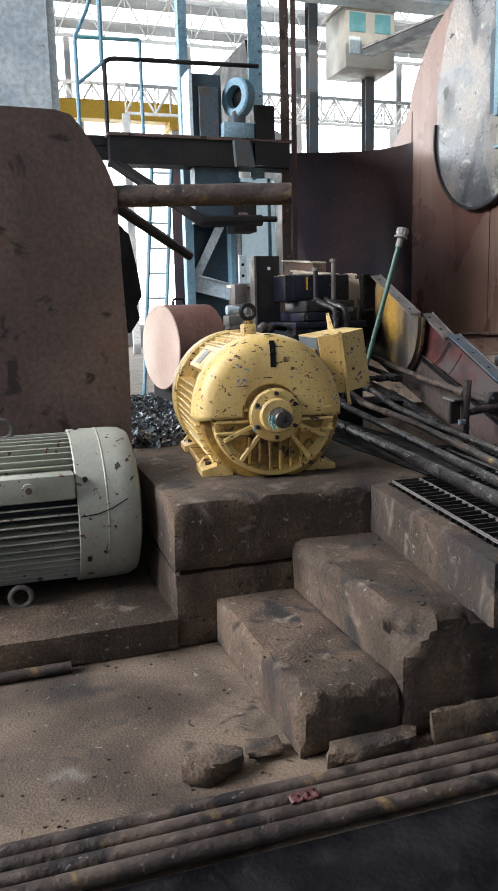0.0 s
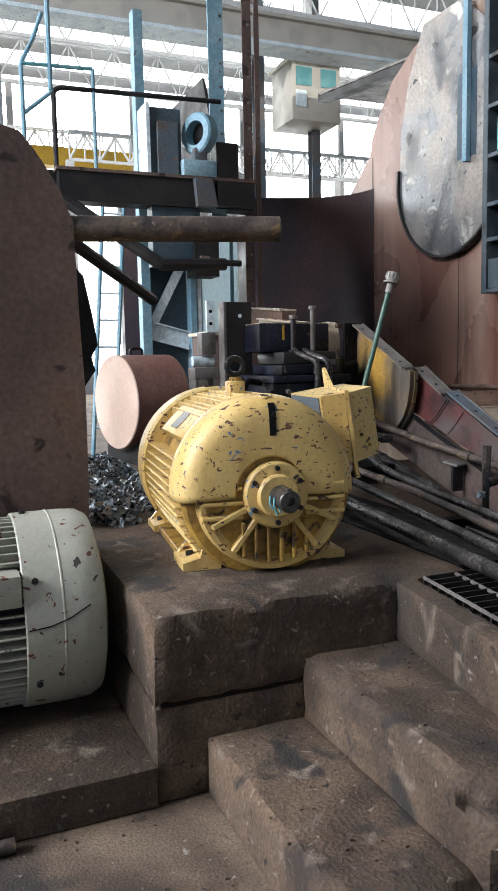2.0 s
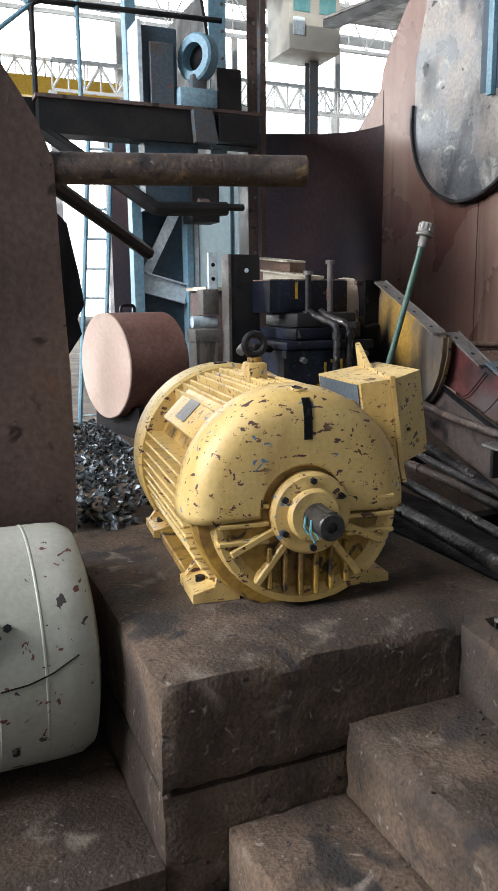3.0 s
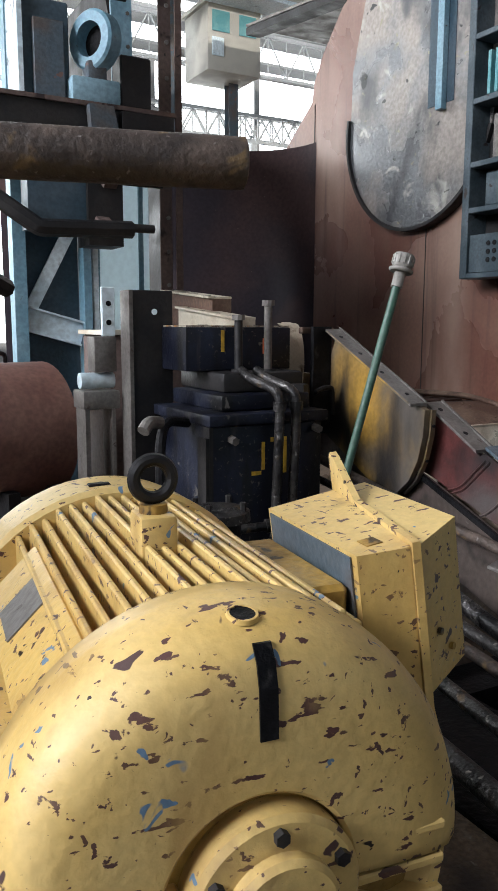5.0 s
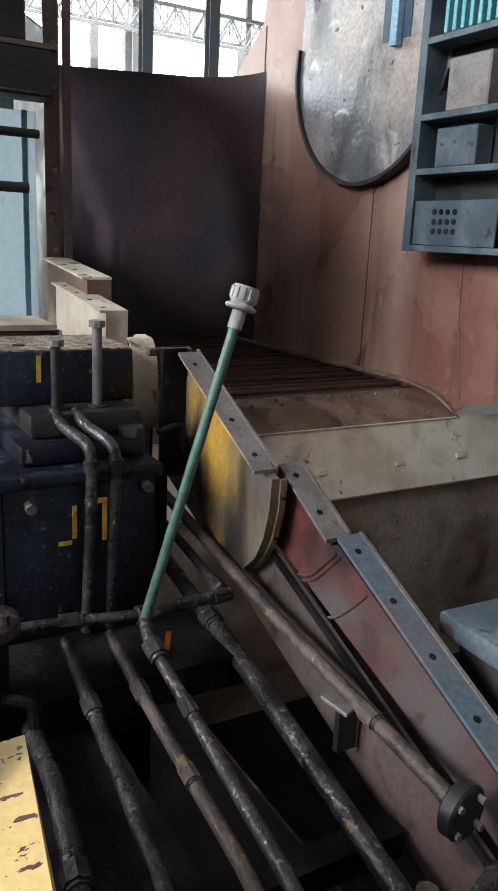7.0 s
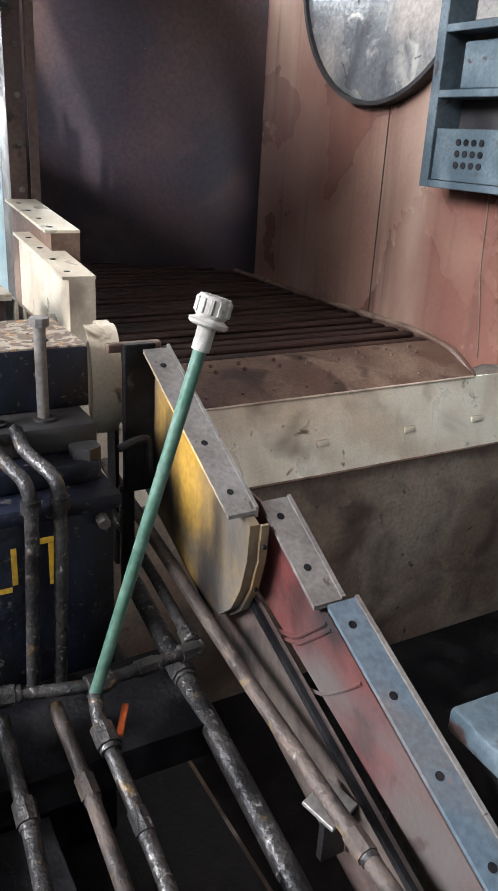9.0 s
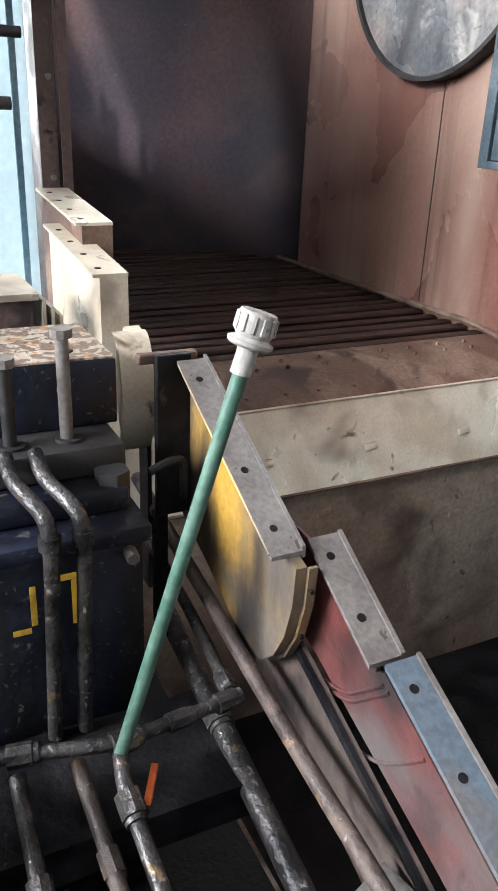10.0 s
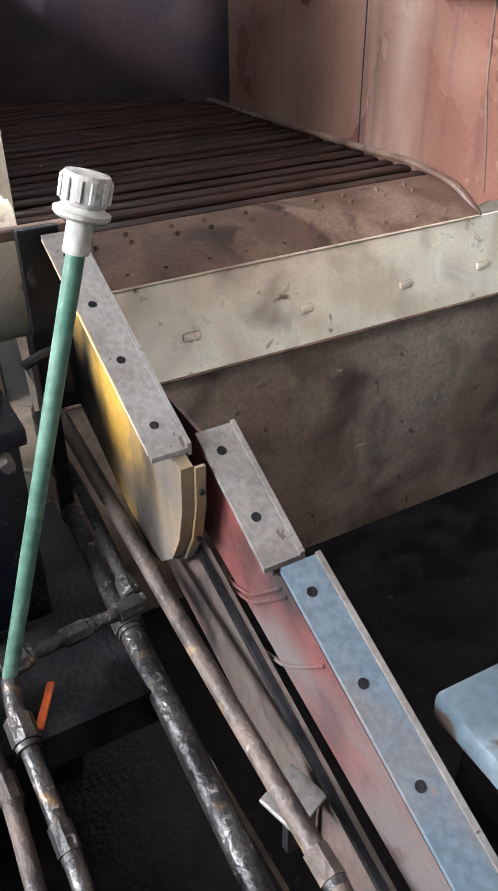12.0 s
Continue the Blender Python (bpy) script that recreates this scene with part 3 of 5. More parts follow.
    sr = part("shroud", bm2, YEL, t, "yellow half-round sheet cover with scratched edge")
    so = sr.modifiers.new("thickness", "SOLIDIFY")
    so.thickness, so.offset = 0.005, -1
    # Nothing is cut: black pieces paint in the dark of slot and hole.
    sl = bmesh.new()
    q0 = [(0.205, 0.1645), (0.25, 0.1665), (0.268, 0.1675), (0.298, 0.1765), (0.318, 0.190)]
    for (ra, ya), (rb, yb) in zip(q0, q0[1:]):
        vs = [sl.verts.new((-0.004 + dx * 0.75, yy - 0.001 + dy, H + rr)) for rr, yy in ((ra, ya), (rb, yb)) for dx in (-0.016, 0.016) for dy in (0, 0.004)]
        for f in ((0, 1, 3, 2), (4, 6, 7, 5), (0, 4, 5, 1), (2, 3, 7, 6), (0, 2, 6, 4), (1, 5, 7, 3)):
            sl.faces.new([vs[i] for i in f])
    bmesh.ops.remove_doubles(sl, verts=sl.verts, dist=0.0002)
    part("slot", sl, OILSHADE, sr, "slot in the cover, drawn as a black strip")
    n, c = Vector((0, -0.19, 0.98)).normalized(), Vector((-0.012, 0.233, H + 0.3395))
    hole = part("screw_hole", Rod(c - n * 0.006, c + n * 0.0015, 0.0165, 18), OILSHADE, sr, "round hole in the cover, drawn as a black disc")
    part("hole_rim", Lathe([(0.0168, -0.003), (0.0168, 0.003), (0.020, 0.003), (0.022, -0.003)], 20, Matrix.Translation(c) @ n.to_track_quat("Y", "Z").to_matrix().to_4x4()), YEL, hole)
    # feet
    for s in (-1, 1):
        for y0 in (0.29, 0.96):
            ft = part("foot", bevelled(Prism([(s * 0.17, 0.0), (s * 0.31, 0.0), (s * 0.31, 0.028), (s * 0.245, 0.045), (s * 0.225, 0.12), (s * 0.17, 0.12)], "y", y0, y0 + 0.19), 0.004, 1), YEL, t)
            part("foot_bolt", Rod((s * 0.268, y0 + 0.09, 0.03), (s * 0.268, y0 + 0.09, 0.052), 0.016, 6), DARKST, ft)
            part("gusset", Prism([(s * 0.19, 0.03), (s * 0.30, 0.03), (s * 0.225, 0.13), (s * 0.19, 0.13)], "y", y0 + 0.155, y0 + 0.18), YEL, ft)
        part("side_rail", Box((min(s * 0.19, s * 0.29), 0.481, 0.0), (max(s * 0.19, s * 0.29), 0.959, 0.03), 0.004), YELD, t)
    # name plate pad
    m = up @ Matrix.Rotation(-radians(135), 4, "Y")
    pad = part("plate_pad", Box((0.28, 0.33, -0.068), (0.333, 0.86, 0.068), 0.012, 2, m), YEL, t)
    part("name_plate", Box((0.333, 0.58, -0.042), (0.336, 0.71, 0.042), 0, 1, m), GALV, pad, "blank metal name plate")
    m = up @ Matrix.Rotation(-radians(43), 4, "Y")
    part("shoulder", Box((0.27, 0.33, -0.085), (0.327, 0.97, 0.085), 0.010, 2, m), YEL, t)
    # lifting eye
    e = part("eyebolt", bevelled(Box((-0.052, 0.575, H + 0.27), (0.012, 0.655, H + 0.385)), 0.008, 2), YEL, t)
    part("washer", Rod((-0.02, 0.615, H + 0.3851), (-0.02, 0.615, H + 0.40), 0.024, 18), YELD, e)
    bm3 = bmesh.new()
    R, r = 0.0325, 0.0115
    ring = [[bm3.verts.new((-0.02 + (R + r * math.cos(b)) * math.cos(a), 0.615 + r * math.sin(b), H + 0.442 + (R + r * math.cos(b)) * math.sin(a))) for b in (2 * math.pi * j / 10 for j in range(10))] for a in (2 * math.pi * i / 28 for i in range(28))]
    for i in range(28):
        for j in range(10):
            bm3.faces.new((ring[i][j], ring[(i + 1) % 28][j], ring[(i + 1) % 28][(j + 1) % 10], ring[i][(j + 1) % 10]))
    part("ring", bm3, DARKST, e, "dark steel lifting ring")
    # terminal box: two shells either side of a tall flange
    z0, z1 = 0.335, 0.613
    lean = Matrix.Translation((0.376, 0, z1)) @ Matrix.Rotation(radians(-8), 4, "Y") @ Matrix.Translation((-0.376, 0, -z1))

    def leant(bmx):
        bmesh.ops.transform(bmx, matrix=lean, verts=bmx.verts[:])
        return bmx
    jb = part("terminal_box", leant(bevelled(Prism([(0.281, 0.458), (0.372, 0.436), (0.449, 0.845), (0.284, 0.826)], "z", z0, z1), 0.012, 2)), YEL, t)
    part("side_panel", leant(Prism([(0.2765, 0.475), (0.2795, 0.475), (0.2825, 0.81), (0.2795, 0.81)], "z", z0 + 0.05, z1 - 0.006)), BLUEGREY, jb, "grey-blue unpainted side of the box")
    part("cover", leant(bevelled(Prism([(0.389, 0.437), (0.525, 0.520), (0.532, 0.852), (0.466, 0.852)], "z", z0, z1 - 0.002), 0.018, 3)), YEL, jb)
    q = Matrix.Translation((0.3725, 0.43, 0)) @ Matrix.Rotation(radians(-10.6), 4, "Z")
    fl = [(0.0, z0 - 0.02), (-0.018, z0 - 0.058), (0.012, z0 - 0.064), (0.05, z0 - 0.012), (0.40, z0 - 0.01), (0.425, z0 + 0.02), (0.437, z1 + 0.07), (0.424, z1 + 0.084), (0.402, z1 + 0.076), (0.29, z1 + 0.009), (0.0, z1 + 0.009)]
    bmx = bevelled(Prism(fl, "x", 0.0, 0.0145), 0.003, 1)
    bmesh.ops.transform(bmx, matrix=q, verts=bmx.verts[:])
    part("flange", leant(bmx), YEL, jb)
    part("lid_hole", leant(Box((0.318, 0.485, z1 - 0.002), (0.349, 0.520, z1 + 0.002))), YELD, jb)
    for x, y, z in ((0.43, 0.459, z0 + 0.10), (0.47, 0.484, z0 + 0.05)):
        part("rivet", leant(Rod((x, y, z), (x + 0.003, y - 0.006, z), 0.007, 8)), YELD, jb)
    part("neck", Box((0.20, 0.48, 0.36), (0.283, 0.80, 0.545), 0.01), YELD, t)
    return t


yellow_motor()

# ---- grey motor on the ledge ----


def grey_motor():
    t = thing("electric_motor", "grey electric motor with red-flecked end cowl on the low ledge", "motor", "", (0.745, 3.58, 0.135), 90)
    c = 0.345
    up = Matrix.Translation((0, 0, c))
    # Near-black barrel puts the shade between the fins into its colour.
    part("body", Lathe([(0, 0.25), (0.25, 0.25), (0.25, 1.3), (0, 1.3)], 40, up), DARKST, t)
    for i in range(50):
        a = radians(-62 + 304 * i / 49)
        m = up @ Matrix.Rotation(-a, 4, "Y")
        part("fin", Box((0.24, 0.27, -0.0035), (0.33, 1.28, 0.0035), 0.0015, 1, m), GREY, t)
    part("end_cowl", Lathe([(0.0, 0.0), (0.26, 0.0), (0.32, 0.018), (0.338, 0.05), (0.342, 0.10), (0.342, 0.275), (0.336, 0.28), (0.33, 0.27)], 56, up), GREY, t, "pale grey cowl with red and dark paint flecks")
    part("crack", Pipe([(0.343 * math.cos(a0) , y0, c + 0.343 * math.sin(a0)) for a0, y0 in ((radians(176), 0.27), (radians(175), 0.20), (radians(172), 0.14), (radians(166), 0.07))], 0.0022, 5, 0.01), OILSHADE, t)
    part("seam", Lathe([(0.3415, 0.150), (0.3440, 0.153), (0.3440, 0.157), (0.3415, 0.160)], 56, up), GREY, t)
    for k in range(5):
        a = radians(30 + 60 * k)
        part("cowl_bolt", Rod((0.342 * math.cos(a), 0.24, c + 0.342 * math.sin(a)), (0.352 * math.cos(a), 0.24, c + 0.352 * math.sin(a)), 0.011, 6), DARKST, t)
    pad = part("eye_pad", Box((-0.335, 0.285, 0.10), (-0.20, 0.95, 0.205), 0.01, 2, up), GREY, t)
    e = Rod((-0.335, 0.47, c + 0.155), (-0.352, 0.47, c + 0.155), 0.028, 14)
    part("boss", e, GREY, pad)
    part("plug", Rod((-0.3525, 0.47, c + 0.155), (-0.356, 0.47, c + 0.155), 0.014, 12), RUSTB, pad)
    for zc, xc, yy in ((c - 0.30, -0.30, 0.53), (c + 0.36, 0.0, 0.55)):
        bm3 = bmesh.new()
        R, r = 0.042, 0.012
        ring = [[bm3.verts.new((xc + r * math.sin(b), yy + (R + r * math.cos(b)) * math.cos(a), zc + (R + r * math.cos(b)) * math.sin(a))) for b in (2 * math.pi * j / 8 for j in range(8))] for a in (2 * math.pi * i / 22 for i in range(22))]
        for i in range(22):
            for j in range(8):
                bm3.faces.new((ring[i][j], ring[(i + 1) % 22][j], ring[(i + 1) % 22][(j + 1) % 8], ring[i][(j + 1) % 8]))
        part("lifting_ring", bm3, GALV, t)
    for y0 in (0.78, 1.1):
        for s in (-1, 1):
            part("foot", Prism([(s * 0.12, 0), (s * 0.26, 0), (s * 0.26, 0.03), (s * 0.2, 0.09), (s * 0.12, 0.07)], "y", y0, y0 + 0.16), GREY, t)


grey_motor()

# ---- rusty guard plate with pipe, and the drum behind ----
t = thing("guard_plate", "tall brown rusted steel guard plate standing behind the grey motor", "steel plate")
bm = Prism([(-1.2, 0.14), (0.835, 0.14), (0.868, 0.74), (0.872, 1.2), (0.858, 1.55), (0.85, 1.95), (0.80, 2.08), (0.735, 2.19), (0.69, 2.255), (0.64, 2.315), (0.56, 2.335), (-1.2, 2.36)], "y", 4.22, 4.26)
part("plate", bevelled(bm, 0.006, 2), RUSTB, t)
part("edge_stiffener", Prism([(0.836, 0.55), (0.862, 0.55), (0.866, 1.2), (0.852, 1.55), (0.84, 1.55), (0.842, 1.2)], "y", 4.262, 4.55), RUSTB, t)
t = thing("support_pipe", "horizontal brown rusty pipe fixed to the guard plate", "pipe")
part("tube", Rod((0.80, 4.30, 1.935), (1.735, 4.02, 1.93), 0.056, 28), PIPEB, t)
part("end_ring", Rod((1.7348, 4.02, 1.93), (1.737, 4.0194, 1.93), 0.05, 28), RUSTB, t)
# pink-faced drum
t = thing("cable_drum", "brown sheet drum with pale pink end lying on a cradle", "drum", "", (1.50, 6.35, 0.60), 14)
part("shell", Lathe([(0.0, 0.0), (0.335, 0.0), (0.34, 0.006), (0.34, 0.42), (0.0, 0.42)], 40, pose(0, 0, 0.455, 0, 0, -90)), DRUM, t)
part("end_panel", Lathe([(0.0, -0.012), (0.337, -0.012), (0.342, -0.006), (0.342, -0.001)], 40, pose(0, 0, 0.455, 0, 0, -90)), PINK, t, "pale pink primed end")
part("lug", Pipe([(0.12, 0, 0.78), (0.12, 0, 0.84), (0.22, 0, 0.84), (0.22, 0, 0.78)], 0.011, 8, 0.03), DARKST, t)
for x in (0.06, 0.3):
    part("cradle", Box((x, -0.3, 0), (x + 0.06, 0.3, 0.2)), DARKST, t)

# ---- carrier: wall, end wall, slat floor, apron, pit face ----
bm = Prism([(6.62, 0.88), (7.0, 0.86), (7.0, -0.9), (11.2, -0.9), (11.2, 3.3), (9.96, 3.45), (9.44, 3.83), (9.40, 4.02), (9.25, 4.25), (8.94, 4.58), (8.5, 4.8), (7.8, 4.95), (5.2, 4.95), (2.4, 4.95), (2.4, 1.2), (5.9, 1.1), (6.5, 0.95)], "x", 5.53, 5.56)
tw = structure("wall_plate", bm, RED, "tall red-oxide steel carrier side wall, streaked and scuffed")
part("weld_seam", Box((5.526, 9.375, 1.0), (5.53, 9.387, 3.8)), DARKST, tw)
part("weld_seam", Box((5.526, 7.66, 1.0), (5.53, 7.668, 2.4)), DARKST, tw)
# End wall uses the darkened red, so its shade sits in the paint.
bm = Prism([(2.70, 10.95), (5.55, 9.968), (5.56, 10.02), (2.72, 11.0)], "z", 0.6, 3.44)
structure("end_wall", bm, REDSHADE, "red steel end wall of the carrier with shade painted in")
# bent plate rounding the inner corner, its shade painted in like the end wall's
P0, P1, P2 = Vector((5.526, 9.35)), Vector((5.526, 9.972)), Vector((4.72, 10.25))
line = [P0 * (1 - u) ** 2 + P1 * 2 * u * (1 - u) + P2 * u * u for u in (k / 16 for k in range(17))]
back = [p + Vector((0.006, 0.008)) for p in reversed(line)]
structure("corner_plate", Prism([tuple(p) for p in line] + [tuple(p) for p in back], "z", 0.97, 3.43), REDSHADE, "bent red plate rounding the carrier corner, painted dark for shade", True)
# unseen far end raised to shade the end wall; narrow three-cornered gap added
bm = Prism([(7.52, 0.0), (10.03, 0.0), (10.03, 2.30), (9.45, 2.40), (9.85, 3.75), (10.03, 3.75), (10.03, 4.25), (8.7, 4.25), (8.3, 3.3), (7.52, 3.0)], "x", 3.06, 3.09)
prism(bm, [(10.031, 0.0), (11.1, 0.0), (11.1, 4.25), (10.031, 4.25), (10.031, 3.75), (10.22, 3.7), (10.22, 2.30), (10.031, 2.30)], "x", 3.06, 3.09)
structure("carrier_wall", bm, DARKST, "dark steel left side wall of the carrier")
# slat floor
bm = Box((3.0, 6.9, 0.9), (5.525, 10.9, 0.96))
fl = structure("carrier_floor", bm, SLAT, "dark brown slatted steel carrier floor")
for i in range(26):
    y = 6.98 + 0.15 * i
    p = part("slat", bevelled(Box((3.02, y, 0.96), (5.518, y + 0.085, 0.992 + 0.006 * math.sin(i * 1.7))), 0.018, 2), SLAT, fl)
# folded lip with rivets
lip = structure("lip_plate", bevelled(Prism([(6.53, 0.84), (6.93, 0.95), (6.93, 1.0), (6.70, 0.955), (6.53, 0.875)], "x", 3.0, 5.50), 0.004, 1), LIP, "brown dusty folded lip plate with rivets", True)
for k in range(11):
    for yy, zz in ((6.60, 0.902), (6.79, 0.978), (6.86, 0.992)):
        x = 3.45 + 0.2 * k + (0.07 if yy < 6.7 else 0.0) + 0.03 * math.sin(k * 3.1 + yy)
        if x < 5.45:
            part("rivet", Rod((x, yy, zz - 0.01), (x, yy - 0.003, zz + 0.012), 0.014, 7, 0.009), LIP, lip)
ap = structure("apron_plate", bevelled(Prism([(6.40, 0.455), (6.425, 0.45), (6.555, 0.86), (6.53, 0.868)], "x", 3.0, 7.4), 0.003, 1), BEIGE, "beige bare-steel sloping apron plate with plug welds")
for k, x in enumerate((3.75, 4.36, 4.97, 5.5)):
    part("plug_weld", Box((-0.045, -0.012, -0.02), (0.045, 0.004, 0.02), 0.01, 2, pose(x, 6.452, 0.62, -17, 0, 8 * math.sin(k))), BEIGE, ap)
part("weld_bead", Pipe([(3.0, 6.398, 0.455), (4.2, 6.397, 0.452), (7.4, 6.398, 0.455)], 0.009, 6), LIP, ap)
part("weld_bead", Pipe([(3.0, 6.528, 0.868), (4.2, 6.527, 0.87), (5.5, 6.528, 0.868)], 0.008, 6), BEIGE, ap)
pf = structure("pit_face", Box((3.0, 6.43, -0.9), (7.4, 6.5, 0.452)), PITF, "rust-stained brown steel face dropping into the pit")
for x, z in ((4.55, 0.22), (4.98, 0.12), (5.2, 0.28), (4.1, 0.3), (5.3, -0.12), (4.3, -0.05), (4.75, -0.3), (3.8, 0.1)):
    part("dent", Box((-0.04, -0.008, -0.02), (0.04, 0.004, 0.02), 0.008, 2, pose(x, 6.432, z, 0, 0, 0)), PITF, pf)
# fillet strip where floor meets wall
t = thing("edge_strip", "brown bent steel strip along the floor and wall joint", "steel strip")
part("strip", Pipe([(5.49, 9.9, 1.005), (5.49, 8.6, 1.0), (5.49, 7.05, 1.03), (5.50, 6.72, 0.98), (5.52, 6.55, 0.86)], 0.022, 8, 0.15), LIP, t)

# worn half-disc plate on the wall
t = thing("half_round_plate", "worn silvery half-round steel plate bolted to the red wall", "steel plate")
cy, cz, R = 7.78, 3.32, 0.90
poly = [(cy + R * math.cos(radians(a)), cz + R * math.sin(radians(a))) for a in range(180, 361, 8)] + [(cy + 0.88, 3.9), (cy + 0.72, 4.45), (cy + 0.45, 4.93), (cy - 0.2, 4.93), (cy - 0.72, 4.5), (cy - 0.9, 3.9)]
part("plate", Prism(poly, "x", 5.46, 5.485), DISC, t)
rim = bmesh.new()
A = [radians(a) for a in range(195, 372, 7)]
for a0, a1 in zip(A, A[1:]):
    def P(r, a, x):
        return (x, cy + r * math.cos(a), cz + r * math.sin(a))
    vs = [rim.verts.new(P(r, a, x)) for a in (a0, a1) for r in (R, R + 0.028) for x in (5.43, 5.529)]
    for f in ((0, 1, 3, 2), (4, 6, 7, 5), (0, 4, 5, 1), (2, 3, 7, 6), (0, 2, 6, 4), (1, 5, 7, 3)):
        rim.faces.new([vs[i] for i in f])
bmesh.ops.remove_doubles(rim, verts=rim.verts[:], dist=0.0005)
part("rim", rim, DARKST, t, "dark curved rim strip")
part("window", Box((5.455, 7.32, 3.35), (5.462, 7.62, 4.2)), BLUED, t)
part("hanger", Box((5.40, 7.40, 3.30), (5.45, 7.47, 4.93)), BLUEL, t)

# control frame beside the plate
t = thing("wall_frame", "tall dark blue steel frame with shelves on the red wall", "steel frame", "", (5.5, 0, 0))
part("post", Box((-0.22, 6.93, 1.94), (-0.01, 7.0, 4.93), 0.005), SLATE, t)
part("back", Box((-0.03, 6.2, 1.94), (-0.01, 6.93, 4.9)), DARKST, t)
for z in (1.94, 2.42, 2.75, 3.2, 3.65, 4.1):
    part("shelf", Box((-0.22, 6.1, z), (-0.031, 6.929, z + 0.04), 0.004), SLATE, t)
part("perforated_panel", Box((-0.2, 6.2, 1.985), (-0.19, 6.92, 2.26)), SLATE, t)
for i in range(4):
    for j in range(3):
        part("hole", Rod((-0.205, 6.55 + 0.06 * i, 2.07 + 0.06 * j), (-0.2005, 6.55 + 0.06 * i, 2.07 + 0.06 * j), 0.019, 10), OILSHADE, t)
part("box", Box((-0.19, 6.45, 2.46), (-0.04, 6.8, 2.7), 0.01), SLATE, t)
part("box", Box((-0.19, 6.4, 2.79), (-0.04, 6.75, 3.1), 0.01), GALV, t)
for k in range(8):
    part("teal_fin", Box((-0.2, 6.3 + 0.07 * k, 3.25), (-0.05, 6.33 + 0.07 * k, 3.55), 0.004), TEAL, t)

# ---- left side wall of the carrier: inclined trough side and stepped channels ----
def channel(name, pts, x0, x1, depth, mat_side, mat_top, label, holes=4):
    """A side plate with a flange on top. pts: (y, z) of the two ends of its top."""
    (ya, za), (yb, zb) = pts
    t = thing(name, label, "side plate", "conveyor flanks")
    part("rim", Prism([(ya, za - 0.001), (yb, zb - 0.001), (yb, zb - 0.014), (ya, za - 0.014)], "x", x0 + 0.02, x0 + 0.03), mat_side, t)
    f = part("flange", Prism([(ya, za), (yb, zb), (yb, zb + 0.012), (ya, za + 0.012)], "x", x0, x1), mat_top, t)
    part("lip", Prism([(ya, za - 0.03), (yb, zb - 0.03), (yb, zb + 0.018), (ya, za + 0.018)], "x", x1 + 0.001, x1 + 0.012), GALV, t)
    n = Vector((0, zb - za, ya - yb)).normalized()
    n = n if n.z > 0 else -n
    for k in range(holes):
        u = (k + 0.35) / holes
        c = Vector(((x0 + x1) / 2 - 0.005, ya + (yb - ya) * u, za + (zb - za) * u + 0.012))
        part("hole", Rod(c - n * 0.003, c + n * 0.001, 0.0105, 12), OILSHADE, f)
    return t


t = thing("conveyor_flank", "faded ochre conveyor side plate with grey drilled flange", "side plate", "conveyor flanks")
part("side", Prism([(5.27, 1.540), (4.715, 1.270), (4.690, 1.262), (4.696, 1.16), (4.722, 1.06), (4.768, 0.975), (4.835, 0.915), (4.91, 0.884), (5.27, 1.06), (5.70, 1.27), (5.70, 1.36), (5.36, 1.36)], "x", 2.896, 2.923), OCHRE, t)
part("curved_end", Prism([(4.689, 1.262), (4.695, 1.16), (4.721, 1.06), (4.767, 0.974), (4.834, 0.914), (4.828, 0.908), (4.760, 0.968), (4.713, 1.056), (4.686, 1.158), (4.680, 1.262)], "x", 2.924, 2.946), OCHRE, t, "bent ochre end strip with bolt holes")
f = part("flange", Prism([(5.29, 1.5535), (4.72, 1.2755), (4.72, 1.2865), (5.29, 1.5645)], "x", 2.850, 2.928), GALV, t)
part("lip", Prism([(5.30, 1.545), (4.725, 1.265), (4.725, 1.293), (5.30, 1.573)], "x", 2.929, 2.938), GALV, t)
part("worn_edge", Pipe([(2.8505, 5.28, 1.556), (2.8495, 5.0, 1.4185), (2.8505, 4.73, 1.287)], 0.004, 6), OCHRE, t)
n = Vector((0, -0.4875, 1)).normalized()
for y in (5.222, 5.085, 4.94, 4.784):
    c = Vector((2.886, y, 1.2865 + 0.4877 * (y - 4.72)))
    part("hole", Rod(c - n * 0.003, c + n * 0.001, 0.0095, 12), OILSHADE, f)
for z, y in ((1.20, 4.690), (1.06, 4.718)):
    part("hole", Rod((2.935, y - 0.013, z), (2.935, y + 0.002, z), 0.006, 10), OILSHADE, t)
t = thing("bracket_stand", "black greasy bracket closing the end of the ochre side", "bracket")
part("plate", bevelled(Box((2.80, 5.31, 1.10), (2.90, 5.335, 1.575)), 0.003, 1), OILSHADE, t)
part("top_bar", bevelled(Box((2.76, 5.34, 1.545), (2.93, 5.37, 1.572)), 0.004, 1), LIP, t)
part("hook", Pipe([(2.74, 5.20, 1.30), (2.79, 5.21, 1.315), (2.84, 5.22, 1.315), (2.845, 5.22, 1.20)], 0.012, 8, 0.02), OILSHADE, t)
part("stay", Box((2.80, 5.336, 0.715), (2.84, 5.36, 1.10)), OILSHADE, t)
channel("conveyor_flank", ((4.765, 1.272), (4.488, 1.120)), 2.966, 3.045, 0.05, REDT, GALV, "red conveyor side plate with grey drilled flange", 2)
channel("conveyor_flank", ((4.462, 1.135), (3.3, 0.575)), 2.985, 3.062, 0.05, REDT, BLUEGREY, "red conveyor side plate with flaking blue-grey flange", 7)
t = thing("side_sheet", "long faded red sheet forming the conveyor side", "steel sheet")
